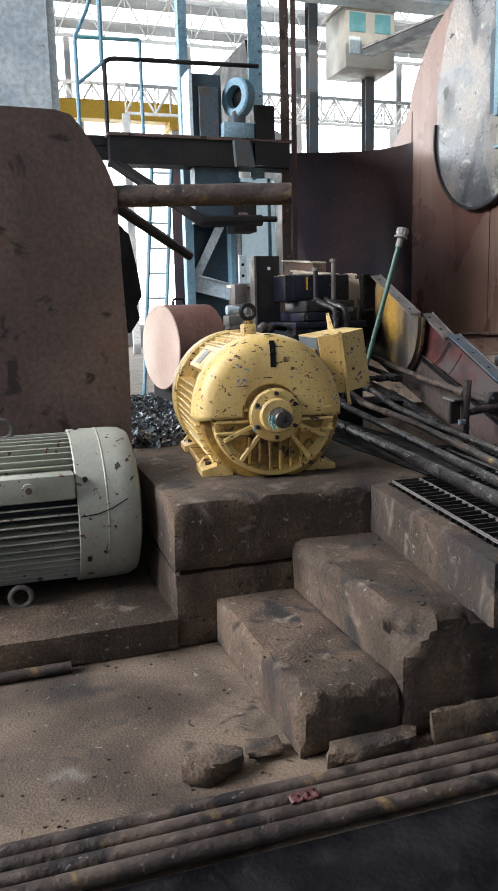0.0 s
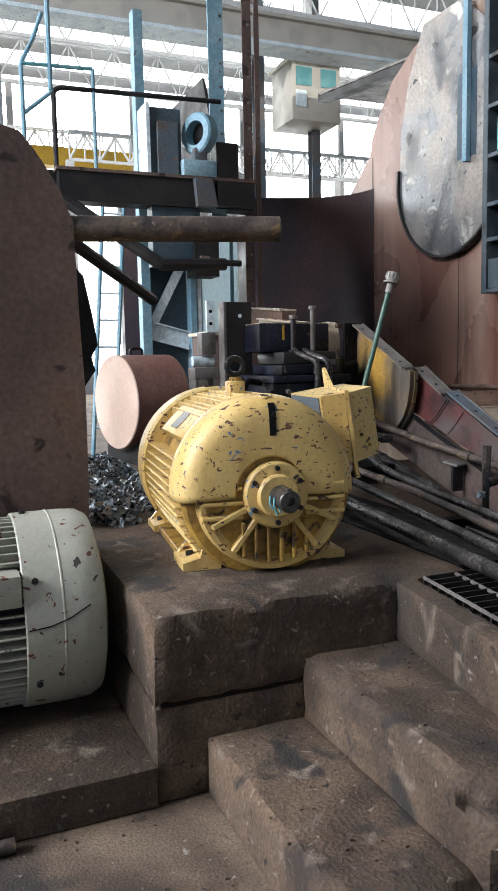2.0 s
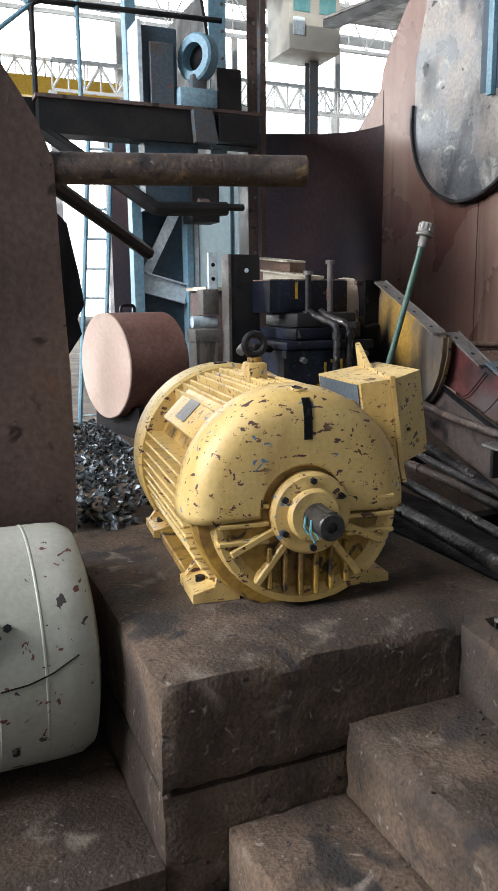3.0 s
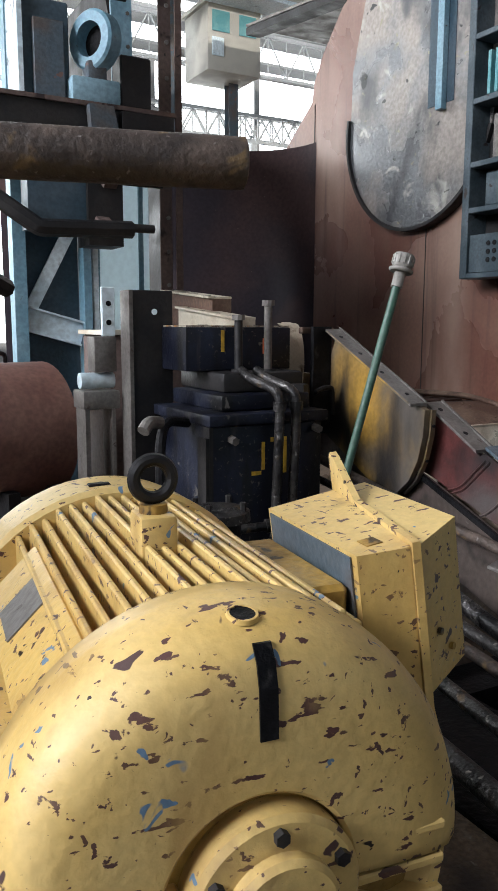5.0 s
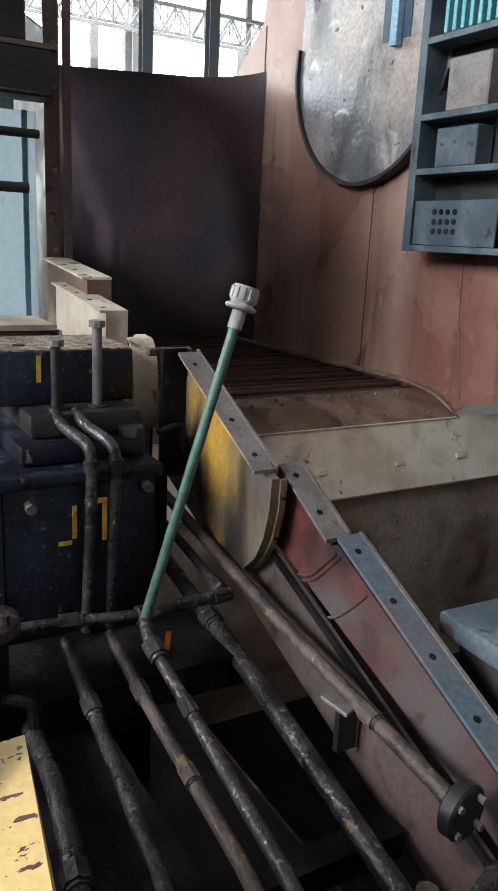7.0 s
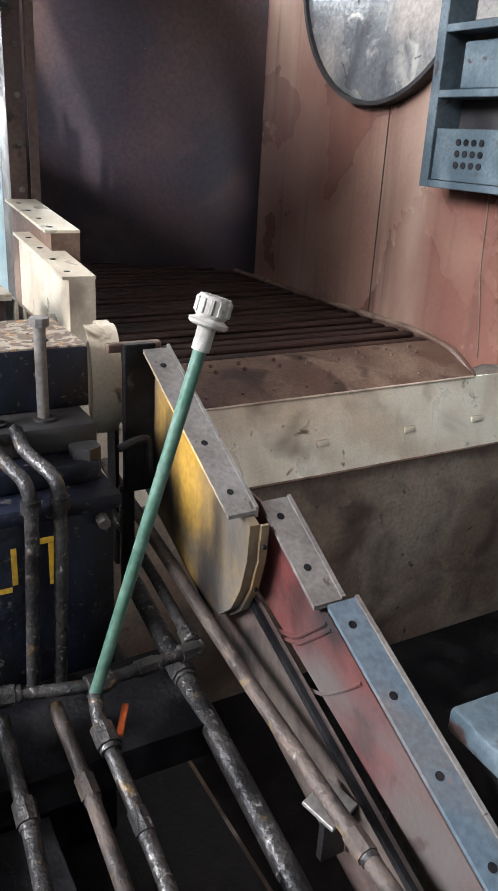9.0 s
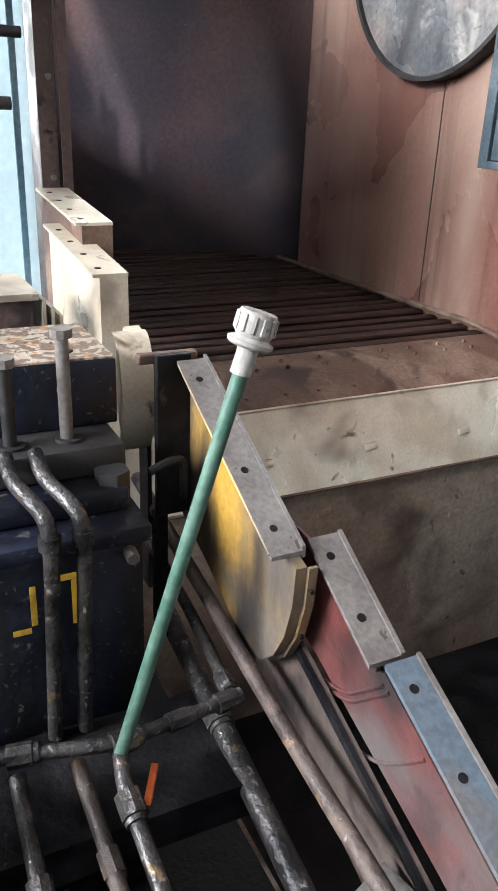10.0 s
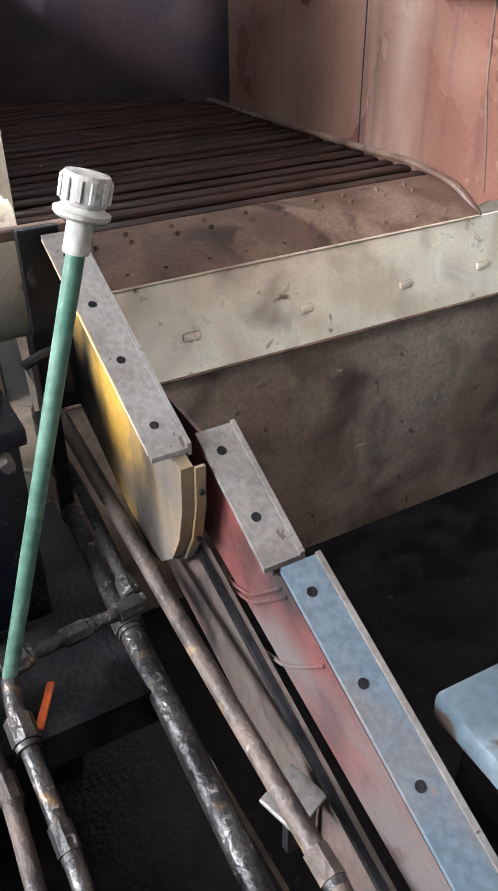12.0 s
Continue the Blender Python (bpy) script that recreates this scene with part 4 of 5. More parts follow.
part("sheet", Prism([(5.45, 1.30), (4.80, 1.262), (4.765, 1.262), (4.488, 1.11), (4.462, 1.122), (3.3, 0.562), (3.3, 0.43), (4.0, 0.735), (4.72, 0.985), (5.45, 1.17)], "x", 2.988, 2.996), REDT, t)
for pts in (((4.44, 1.09), (4.50, 1.03), (4.565, 0.965), (4.66, 0.93)), ((4.31, 1.03), (4.37, 0.965), (4.44, 0.90), (4.53, 0.86)), ((4.46, 1.095), (4.52, 1.035), (4.58, 0.975), (4.68, 0.94))):
    part("seam", Pipe([(2.987, y, z) for y, z in pts], 0.005, 6, 0.03), REDT, t)
t = thing("conveyor_liner", "grey-brown sloping steel liner below the red conveyor sides", "steel plate", "conveyor liners")
part("plate", Prism([(5.6, 1.27), (4.72, 0.985), (3.2, 0.40), (3.2, 0.14), (5.6, 1.0)], "x", 2.962, 2.974), LINER, t)
# Raised black strip paints in the dark groove below the red sheet.
part("rib", Prism([(5.6, 1.272), (4.72, 0.987), (3.2, 0.402), (3.2, 0.378), (4.72, 0.963), (5.6, 1.247)], "x", 2.948, 2.961), OILSHADE, t)
t = thing("conveyor_lining", "brown worn inner plate of the conveyor side", "steel plate", "conveyor liners")
part("plate", Prism([(4.80, 1.20), (3.3, 0.55), (3.3, 0.2), (4.80, 0.9)], "x", 3.078, 3.086), PITF, t)
part("rib", Prism([(4.80, 1.05), (3.3, 0.40), (3.3, 0.37), (4.80, 1.02)], "x", 3.087, 3.10), DARKST, t)

def post_channel(name, y0, y1, z0, z1, x0, x1, zb, label, m1, m2):
    t = thing(name, label, "channel", "carrier channels")
    part("web", bevelled(Prism([(y0, zb), (y1, zb), (y1, z1), (y0, z0)], "x", x0 + 0.025, x1), 0.006, 2), m1, t)
    f = part("flange", Prism([(y0, z0), (y1, z1), (y1, z1 + 0.012), (y0, z0 + 0.012)], "x", x0, x1 + 0.002), m2, t)
    for k in range(4):
        y = y0 + (y1 - y0) * (k + 0.4) / 4
        z = z0 + (z1 - z0) * (k + 0.4) / 4
        part("hole", Rod((x0 + 0.04, y, z + 0.010), (x0 + 0.04, y, z + 0.0135), 0.013, 10), OILSHADE, f)


post_channel("side_channel", 6.17, 6.95, 1.612, 1.685, 2.87, 3.0, 0.95, "grey-beige drilled steel channel beside the carrier floor", BEIGE, BEIGE)
post_channel("side_channel", 6.58, 7.3, 1.735, 1.80, 2.92, 3.07, 0.95, "dusty tan steel channel beside the carrier floor", LIP, BEIGE)
# curled plate end, welded to the side channel
t = thing("curled_plate", "grey curled steel plate end beside the navy block", "steel plate")
arc = [(5.53 - 0.075 * math.sin(radians(a)), 1.41 - 0.18 * math.cos(radians(180 - a))) for a in range(0, 181, 15)]
part("plate", bevelled(Prism([(y, z) for y, z in arc] + [(5.62, 1.25), (5.66, 1.36), (5.64, 1.50), (5.56, 1.595)], "x", 2.79, 2.835), 0.006, 2), BEIGE, t)
part("strip", Prism(arc + [(y - 0.012, z) for y, z in reversed(arc)], "x", 2.745, 2.842), BEIGE, t)
part("stay", Box((2.843, 5.52, 0.72), (2.856, 5.60, 1.5)), DARKST, t)

# ---- bolted column, blue gantry ----
t = thing("bolted_column", "brown steel angle column with white bolt heads beside the carrier", "column", "", (3.06, 7.40, 0))
part("face", Box((-0.085, 0.0, 0.0), (0.0, 0.012, 6.5)), RUSTB, t)
part("side", Box((-0.012, 0.0125, 0.0), (0.0, 0.12, 6.5)), DARKST, t)
part("face", Box((0.004, -0.06, 1.75), (0.05, -0.048, 6.5)), RUSTB, t)
for k in range(20):
    part("bolt", Rod((-0.03, 0.002, 1.85 + 0.22 * k), (-0.03, -0.010, 1.85 + 0.22 * k), 0.014, 8), GALV, t)
t = thing("white_panel", "scuffed milky plastic sheet panel glowing with daylight", "sheet panel")
part("sheet", Box((2.62, 7.62, 0.0), (2.98, 7.626, 2.62)), CLEARP, t)
part("edge_strip", Box((2.60, 7.61, 0.0), (2.619, 7.64, 2.62)), BLUEL, t)
part("edge_strip", Box((2.9, 7.60, 0.0), (2.93, 7.619, 2.62)), BLUEL, t)


def i_beam(t, a, b, w, h, material, name="beam"):
    a, b = Vector(a), Vector(b)
    d = (b - a)
    L = d.length
    q = d.to_track_quat("Y", "Z").to_matrix().to_4x4()
    m = Matrix.Translation(a) @ q
    bm = bmesh.new()
    box(bm, (-w / 2, 0, h / 2 - 0.012), (w / 2, L, h / 2), 0, 1, m)
    box(bm, (-w / 2, 0, -h / 2), (w / 2, L, -h / 2 + 0.012), 0, 1, m)
    box(bm, (-0.006, 0, -h / 2 + 0.012), (0.006, L, h / 2 - 0.012), 0, 1, m)
    return part(name, bm, material, t)


t = thing("gantry", "pale blue steel gantry frame with diagonal bracing", "gantry", "", (0, 7.55, 0))
part("leg", Box((2.02, -0.06, 0), (2.10, 0.06, 4.3)), BLUEL, t)
part("leg", Box((2.47, -0.06, 0), (2.52, 0.06, 2.2)), BLUEL, t)
part("leg", Box((2.535, -0.05, 0), (2.57, 0.05, 2.2)), WHITEB, t)
part("leg", Box((2.69, -0.06, 2.6), (2.83, -0.04, 6.5)), BLUEL, t)
part("leg_web", Box((2.75, -0.039, 2.6), (2.765, 0.10, 6.5)), BLUED, t)
i_beam(t, (2.10, 0, 1.62), (2.47, 0, 1.52), 0.08, 0.16, WHITEB, "cross_beam")
bm = Box((-0.04, -0.01, 0), (0.04, 0.01, 0.62), 0, 1, pose(2.13, 0.0, 1.68, 0, 28, 0))
part("brace", bm, WHITEB, t)
part("back_panel", Box((2.10, 0.07, 0.3), (2.47, 0.085, 2.65)), BLUED, t)
for k in range(18):
    part("bolt", Rod((2.80, -0.06, 2.75 + 0.2 * k), (2.80, -0.07, 2.75 + 0.2 * k), 0.012, 6), GALV, t)

t = thing("platform_beam", "dark steel platform beam carrying the bearing", "beam", "", (0, 7.25, 0))
part("top_flange", Box((1.27, -0.12, 2.86), (2.98, 0.12, 2.885)), RUSTB, t)
part("web", Box((1.29, -0.10, 2.63), (2.95, 0.10, 2.859)), DARKST, t)
part("bracket", Prism([(2.42, 2.63), (2.60, 2.63), (2.55, 2.86), (2.40, 2.86)], "y", -0.17, -0.101), BLUEGREY, t)
part("stub", Box((2.60, -0.18, 2.64), (2.93, -0.101, 2.84)), DARKST, t)
part("lower_box", Box((2.05, -0.06, 2.14), (2.47, 0.10, 2.629)), BLUED, t)
part("lower_plate", Box((2.40, -0.10, 2.06), (2.62, 0.12, 2.5), 0.0), DARKST, t)
t = thing("bearing_housing", "pale cast bearing housing with dark bore on the beam", "bearing", "", (2.48, 7.2, 2.885))
part("base", Box((-0.16, -0.06, 0), (0.14, 0.10, 0.14), 0.02, 2), BLUEL, t)
part("ring", Lathe([(0.10, -0.05), (0.155, -0.05), (0.17, -0.035), (0.17, 0.05), (0.10, 0.05), (0.10, -0.05)], 28, pose(0.0, 0.0, 0.36, 0, 0, -62)), BLUEL, t)
part("bore", Lathe([(0.0, 0.03), (0.099, 0.03)], 24, pose(0.0, 0.0, 0.36, 0, 0, -62)), OILSHADE, t)
part("neck", Box((-0.06, -0.05, 0.12), (0.06, 0.08, 0.24), 0.02, 2), BLUEGREY, t)
part("block", Box((0.14, -0.05, 0.0), (0.34, 0.1, 0.3), 0.01), DARKST, t)
t = thing("blue_housing", "dark blue steel housing on the platform beam", "housing", "", (2.06, 7.3, 2.886))
part("body", Box((0.0, -0.05, 0), (0.28, 0.2, 0.56), 0.008), BLUED, t)
part("side_plate", Box((-0.03, -0.09, 0), (-0.001, 0.2, 0.58)), WHITEB, t)
part("front_plate", Box((0.06, -0.09, 0), (0.24, -0.051, 0.44), 0.004), BLUEGREY, t)
# tie rods
for z, x0, x1, r in ((2.44, 2.50, 2.86, 0.03), (2.17, 2.45, 2.80, 0.035)):
    t = thing("tie_rod", "dark greasy threaded tie rod with nut", "rod", "tie rods")
    part("bar", Rod((x0, 7.1, z), (x1, 7.1, z), r * 0.75, 12), DARKST, t)
    part("nut", Rod((x0 - 0.02, 7.1, z), (x0 + 0.06, 7.1, z), r * 1.6, 6), RUSTB, t)
# brown struts
t = thing("strut", "dark square steel diagonal strut", "strut", "struts")
part("bar", Pipe([(1.30, 7.2, 2.66), (2.05, 6.95, 2.12), (2.60, 6.95, 2.14)], 0.05, 8, 0.02), DARKST, t)
t = thing("strut", "dark square steel diagonal strut", "strut", "struts")
part("bar", Pipe([(0.84, 4.4, 1.97), (0.90, 4.6, 1.93), (1.47, 5.2, 1.70)], 0.032, 8), DARKST, t)
# ladder
t = thing("ladder", "pale blue steel ladder leaning on the gantry", "ladder", "", (1.72, 8.6, 0))
for dx in (0, 0.22):
    part("rail", Rod((dx, 0, 0), (dx + 0.30, 0.3, 3.0), 0.022, 8), BLUEL, t)
for k in range(11):
    f = (k + 0.5) / 11
    part("rung", Rod((0.30 * f, 0.3 * f, 3 * f), (0.22 + 0.30 * f, 0.3 * f, 3 * f), 0.012, 8), WHITEB, t)

# ---- navy power pack ----
t = thing("hydraulic_unit", "oily navy-black hydraulic tank with pipes and bolted block", "hydraulic unit", "", (0, 0, 0))
tk = part("tank", bevelled(Box((2.17, 5.045, 0.02), (2.668, 5.55, 1.20)), 0.008, 2), PUMPB, t)
part("lid", bevelled(Box((2.15, 5.025, 1.201), (2.685, 5.57, 1.245)), 0.006, 2), PUMPB, t)
part("edge_angle", Box((2.15, 5.028, 0.6), (2.166, 5.08, 1.2)), DARKST, tk)
part("edge_angle", Box((2.135, 5.028, 0.75), (2.149, 5.10, 1.16)), DARKST, tk)
part("pedestal", bevelled(Box((2.25, 5.12, 1.246), (2.66, 5.6, 1.31)), 0.012, 2), PUMPB, t)
part("pedestal", bevelled(Box((2.30, 5.2, 1.311), (2.68, 5.62, 1.392)), 0.015, 2), DARKST, t)
vb = part("valve_block", bevelled(Box((2.20, 5.34, 1.393), (2.70, 5.70, 1.572)), 0.006, 2), PUMPB, t)
part("top_plate", Box((2.205, 5.345, 1.573), (2.695, 5.695, 1.579)), mat("rust_speckled_top", (0.12, 0.075, 0.05), (0.34, 0.29, 0.22), 26, 0.7, 0.1, 0.3, 60, mix=(0.45, 0.55), spots=[((0.30, 0.14, 0.04), 22, 0.62, 0.68), ((0.05, 0.035, 0.03), 60, 0.60, 0.66)]), vb, "rust-speckled machined top")
part("port", Rod((2.585, 5.42, 1.5795), (2.585, 5.42, 1.582), 0.022, 16), OILSHADE, vb)
part("port", Rod((2.33, 5.45, 1.5795), (2.33, 5.45, 1.582), 0.022, 16), OILSHADE, vb)
part("paint_mark", Box((2.56, 5.338, 1.46), (2.566, 5.3395, 1.525)), ORANGE, vb)
part("paint_mark", Box((2.36, 5.337, 1.47), (2.375, 5.3395, 1.56)), MARKY, vb)
for x, z in ((2.63, 1.195), (2.25, 1.17)):
    b = part("side_bolt", Rod((x, 5.044, z - 0.02), (x, 5.005, z - 0.025), 0.017, 6), GALV, tk)
for x0, x1, z0, z1 in ((2.425, 2.50, 1.128, 1.146), (2.484, 2.50, 1.0, 1.127), (2.385, 2.40, 1.02, 1.13), (2.34, 2.384, 1.0, 1.016)):
    part("paint_mark", bevelled(Box((x0, 5.0425, z0), (x1, 5.0445, z1)), 0.0008, 1), MARKY, tk)
for x, y, top in ((2.405, 5.27, 1.60), (2.545, 5.27, 1.66)):
    b = part("long_bolt", Rod((x, y, 1.30), (x, y, top), 0.017, 12), GALV if x > 2.5 else DARKST, t)
    part("nut", Rod((x, y, top), (x, y, top + 0.022), 0.027, 10), GALV, b)
    part("sleeve", Rod((x, y, 1.31), (x + 0.004, y, 1.40), 0.03, 14, 0.034), DARKST, b)
part("plug", Rod((2.63, 5.17, 1.246), (2.63, 5.17, 1.34), 0.045, 6), DARKST, t)
for x, dx in ((2.38, 0.05), (2.45, 0.055)):
    h = part("oil_pipe", Pipe([(x, 5.2, 1.40), (x, 5.12, 1.37), (x + dx, 4.985, 1.33), (x + dx, 4.985, 1.2), (x + dx - 0.02, 4.985, 0.72)], 0.019, 12, 0.05), PIPEG, t)
    part("elbow_collar", Rod((x + dx, 4.985, 1.255), (x + dx, 4.985, 1.29), 0.026, 12), PIPEG, h)
t = thing("filter_canister", "black greasy oil filter canister with bolted round lid", "filter", "", (2.03, 4.72, 0.55))
part("body", Lathe([(0.0, 0.0), (0.07, 0.0), (0.075, 0.02), (0.075, 0.38), (0.0, 0.38)], 28, pose(0, 0, 0, 90, 0, 0)), OILSHADE, t)
part("lid", Lathe([(0.0, 0.425), (0.085, 0.425), (0.105, 0.415), (0.108, 0.385), (0.0, 0.381)], 28, pose(0, 0, 0, 90, 0, 0)), PIPEG, t, "greasy grey lid")
for k in range(4):
    a = radians(40 + 90 * k)
    part("bolt", Rod((0.088 * math.cos(a), 0.088 * math.sin(a), 0.42), (0.088 * math.cos(a), 0.088 * math.sin(a), 0.45), 0.011, 6), DARKST, t)
part("outlet", Pipe([(0.05, -0.05, 0.2), (0.12, -0.1, 0.2), (0.12, -0.1, 0.02)], 0.022, 10, 0.05), OILSHADE, t)
t = thing("hand_lever", "greasy bent lever arm beside the navy tank", "lever", "", (1.99, 5.12, 0.60))
part("stem", Pipe([(0.0, 0.0, 0.0), (0.0, 0.0, 0.55), (0.05, 0.06, 0.62), (0.16, 0.1, 0.60)], 0.02, 10, 0.05), OILSHADE, t)
part("grip", Pipe([(0.0, 0.0, 0.62), (-0.06, -0.04, 0.63), (-0.09, -0.06, 0.60)], 0.024, 10, 0.03), GALV, t)
# tall dark plate and actuator
t = thing("vertical_plate", "tall dark steel bracket plate with one bolt hole", "bracket")
part("plate", bevelled(Box((2.068, 5.58, 0.60), (2.25, 5.60, 1.725)), 0.003, 1), DARKST, t)
part("edge", Box((2.05, 5.575, 0.60), (2.067, 5.68, 1.725)), GALV, t)
# Not cut through: a white disc paints the light in the hole.
part("hole", Rod((2.165, 5.5795, 1.635), (2.165, 5.577, 1.635), 0.013, 12), WHITEB, t)
t = thing("actuator", "pale machined actuator with rods on a small stand", "actuator", "", (1.90, 5.72, 0.60))
part("stand", Box((-0.02, -0.05, 0), (0.0, 0.08, 0.62)), GALV, t)
part("stand", Box((0.10, -0.05, 0), (0.115, 0.08, 0.62)), GALV, t)
part("base", bevelled(Box((-0.03, -0.06, 0.621), (0.135, 0.09, 0.70)), 0.008, 2), GALV, t)
part("cylinder", Rod((-0.02, 0.02, 0.74), (0.13, 0.02, 0.74), 0.035, 16), WHITEB, t)
part("block", bevelled(Box((0.03, -0.04, 0.78), (0.13, 0.06, 0.93)), 0.006, 2), GALV, t)
part("drilled_plate", bevelled(Box((0.07, -0.03, 0.931), (0.13, -0.01, 1.14)), 0.004, 1), WHITEB, t)
for z in (0.99, 1.07):
    part("hole", Rod((0.10, -0.0302, z), (0.10, -0.033, z), 0.012, 10), OILSHADE, t)
# brown gearbox bits beyond the block
t = thing("terminal_chest", "dusty brown steel chest behind the navy block", "steel chest", "", (2.45, 6.25, 0.60))
part("body", bevelled(Box((-0.28, 0, -0.6), (0.22, 0.35, 0.93)), 0.01, 2), RUSTB, t)
part("lid", Box((-0.30, -0.02, 0.931), (0.24, 0.37, 0.955)), BEIGE, t)
for k in range(3):
    part("shim", Box((0.25 + 0.03 * k, -0.02, 0.4), (0.262 + 0.03 * k, 0.3, 0.93 - 0.03 * k)), BEIGE, t)
part("pedestal_bolt", Rod((0.32, -0.05, 0.6), (0.40, -0.05, 0.6), 0.03, 8), DARKST, t)

# ---- green filler pipe with cap ----
t = thing("filler_pipe", "tall green-painted filler pipe with dirty white breather cap", "filler pipe")
a, b = Vector((2.50, 4.722, 0.865)), Vector((2.755, 4.707, 1.728))
part("tube", Rod(a, b, 0.0155, 18), GREEN, t)
d = (b - a).normalized()
part("collar", Rod(b - d * 0.01, b + d * 0.055, 0.021, 18), CAPW, t)
m = Matrix.Translation(b + d * 0.045) @ d.to_track_quat("Y", "Z").to_matrix().to_4x4() @ Matrix.Scale(0.80, 4)
c = part("cap", Lathe([(0.0, 0.0), (0.05, 0.0), (0.056, 0.006), (0.056, 0.014), (0.046, 0.018), (0.040, 0.024), (0.044, 0.028), (0.047, 0.034), (0.048, 0.075), (0.043, 0.084), (0.0, 0.086)], 28, m), CAPW, t, "ribbed dirty white plastic cap")
for k in range(12):
    an = 2 * math.pi * k / 12
    part("rib", Box((0.046, 0.034, -0.006), (0.0515, 0.076, 0.006), 0.002, 1, m @ Matrix.Rotation(an, 4, "Y")), CAPW, c)

# ---- greasy pipework ----
def pipe_run(label, pts, r, material=PIPEG, collars=(), bend=0.08, group="oil pipes"):
    t = thing("oil_pipe", label, "pipe", group)
    part("tube", Pipe(pts, r, 14, bend), material, t)
    for i, u, rr in collars:
        p, q = Vector(pts[i]), Vector(pts[i + 1])
        c = p + (q - p) * u
        dd = (q - p).normalized()
        part("coupling", Rod(c - dd * 0.028, c + dd * 0.028, r * rr, 8), material, t)
        part("ring", Rod(c + dd * 0.03, c + dd * 0.042, r * rr * 0.86, 14), PIPEG, t)
    return t


pipe_run("greasy grey pipe running over the grating", [(2.15, 4.95, 0.655), (2.14, 4.4, 0.65), (1.846, 2.4, 0.648), (1.76, 1.5, 0.648)], 0.027, PIPEG, [(1, 0.15, 1.3)])
pipe_run("greasy grey pipe running over the grating", [(2.29, 4.81, 0.80), (2.283, 4.5, 0.715), (2.238, 3.99, 0.685), (1.97, 2.4, 0.65), (1.86, 1.5, 0.648)], 0.020, PIPEG, [(0, 0.8, 1.35)])
pipe_run("greasy brown pipe running over the grating", [(2.42, 4.80, 0.80), (2.432, 4.55, 0.722), (2.40, 3.9, 0.69), (2.10, 2.4, 0.65), (2.0, 1.5, 0.648)], 0.0185, PIPEB, [(0, 0.9, 1.35), (1, 0.5, 1.25)])
pipe_run("greasy grey pipe below the filler", [(2.50, 4.722, 0.864), (2.488, 4.66, 0.835), (2.497, 4.30, 0.735), (2.468, 3.85, 0.69), (2.25, 2.4, 0.655), (2.16, 1.5, 0.648)], 0.0185, PIPEG, [(1, 0.12, 1.6), (1, 0.72, 1.25)])
pipe_run("greasy cross pipe with tee and elbow", [(2.05, 4.87, 0.845), (2.31, 4.811, 0.859), (2.50, 4.752, 0.868), (2.81, 4.80, 0.85), (2.835, 5.2, 0.885), (2.835, 5.6, 0.93)], 0.017, PIPEG, [(0, 0.96, 1.6), (2, 0.05, 1.7), (2, 0.5, 1.35), (2, 0.93, 1.5), (3, 0.12, 1.5)], 0.04)
t = thing("small_valve", "greasy small valve with orange handle below the filler", "valve", "", (2.505, 4.61, 0.815))
part("stem", Rod((-0.012, 0.0, -0.008), (0.016, -0.004, 0.004), 0.013, 8), PIPEG, t)
d = Vector((0.058, 0.112, -0.012))
part("handle", bevelled(Box((-0.0085, 0.0, -0.004), (0.0085, d.length, 0.004), 0, 1, Matrix.Translation((0.014, -0.006, 0.008)) @ d.to_track_quat("Y", "Z").to_matrix().to_4x4()), 0.002, 1), ORANGE, t)
pipe_run("long brown pipe beside the conveyor side", [(2.866, 5.7, 1.04), (2.866, 5.3, 0.975), (2.864, 4.6, 0.868), (2.854, 3.8, 0.785)], 0.0205, PIPEB, [(2, 0.62, 1.25)])
pipe_run("black oily pipe low in the trench", [(2.82, 5.3, 0.78), (2.80, 4.70, 0.70), (2.80, 4.37, 0.625), (2.80, 3.9, 0.505), (2.78, 3.4, 0.40)], 0.03, PIPEG, [(0, 0.7, 1.3)])
t = thing("pipe_flange", "dark round pipe flange with bolts", "pipe flange", "", (2.854, 3.775, 0.782))
part("disc", Lathe([(0.0, -0.02), (0.06, -0.02), (0.066, -0.014), (0.066, 0.014), (0.06, 0.02), (0.0, 0.02)], 28, pose(0, 0, 0, 0, 0, 10)), DARKST, t)
for k in range(4):
    an = radians(45 + 90 * k)
    part("bolt", Rod((0.047 * math.cos(an), -0.035, 0.047 * math.sin(an)), (0.047 * math.cos(an), 0.03, 0.047 * math.sin(an)), 0.009, 6), GALV, t)
t = thing("drain_valve", "rusty upright drain valve beside the pipes", "valve", "", (2.50, 3.52, 0.62))
part("stem", Rod((0, 0, 0.0), (0, 0, 0.22), 0.017, 10), PIPEG, t)
part("spindle", Rod((0, 0, 0.22), (0.004, 0, 0.33), 0.02, 8), PIPEB, t)
part("tag", Box((-0.05, -0.012, 0.10), (-0.012, 0.0, 0.125)), WHITEB, t)
part("outlet", Pipe([(0.01, 0, 0.16), (0.16, 0.04, 0.17), (0.30, 0.1, 0.16)], 0.02, 10, 0.04), PIPEG, t)
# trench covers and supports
structure("trench_plate", worn(Box((2.03, 4.66, 0.60), (2.82, 5.02, 0.715)), 5, 0.004, 8, 0.1), OILSHADE, "black oily steel plate round the filler pipe", True)
structure("trench_beam", Box((2.2, 4.02, 0.42), (2.94, 4.10, 0.50)), OILSHADE, "black cross beam under the pipes")
structure("trench_cover", worn(Prism([(1.955, 3.0), (2.36, 3.0), (2.36, 4.66), (2.0, 4.66)], "z", 0.3, 0.60), 6, 0.004, 9, 0.1), OILSHADE, "black oil-soaked cover beside the plinth", True)
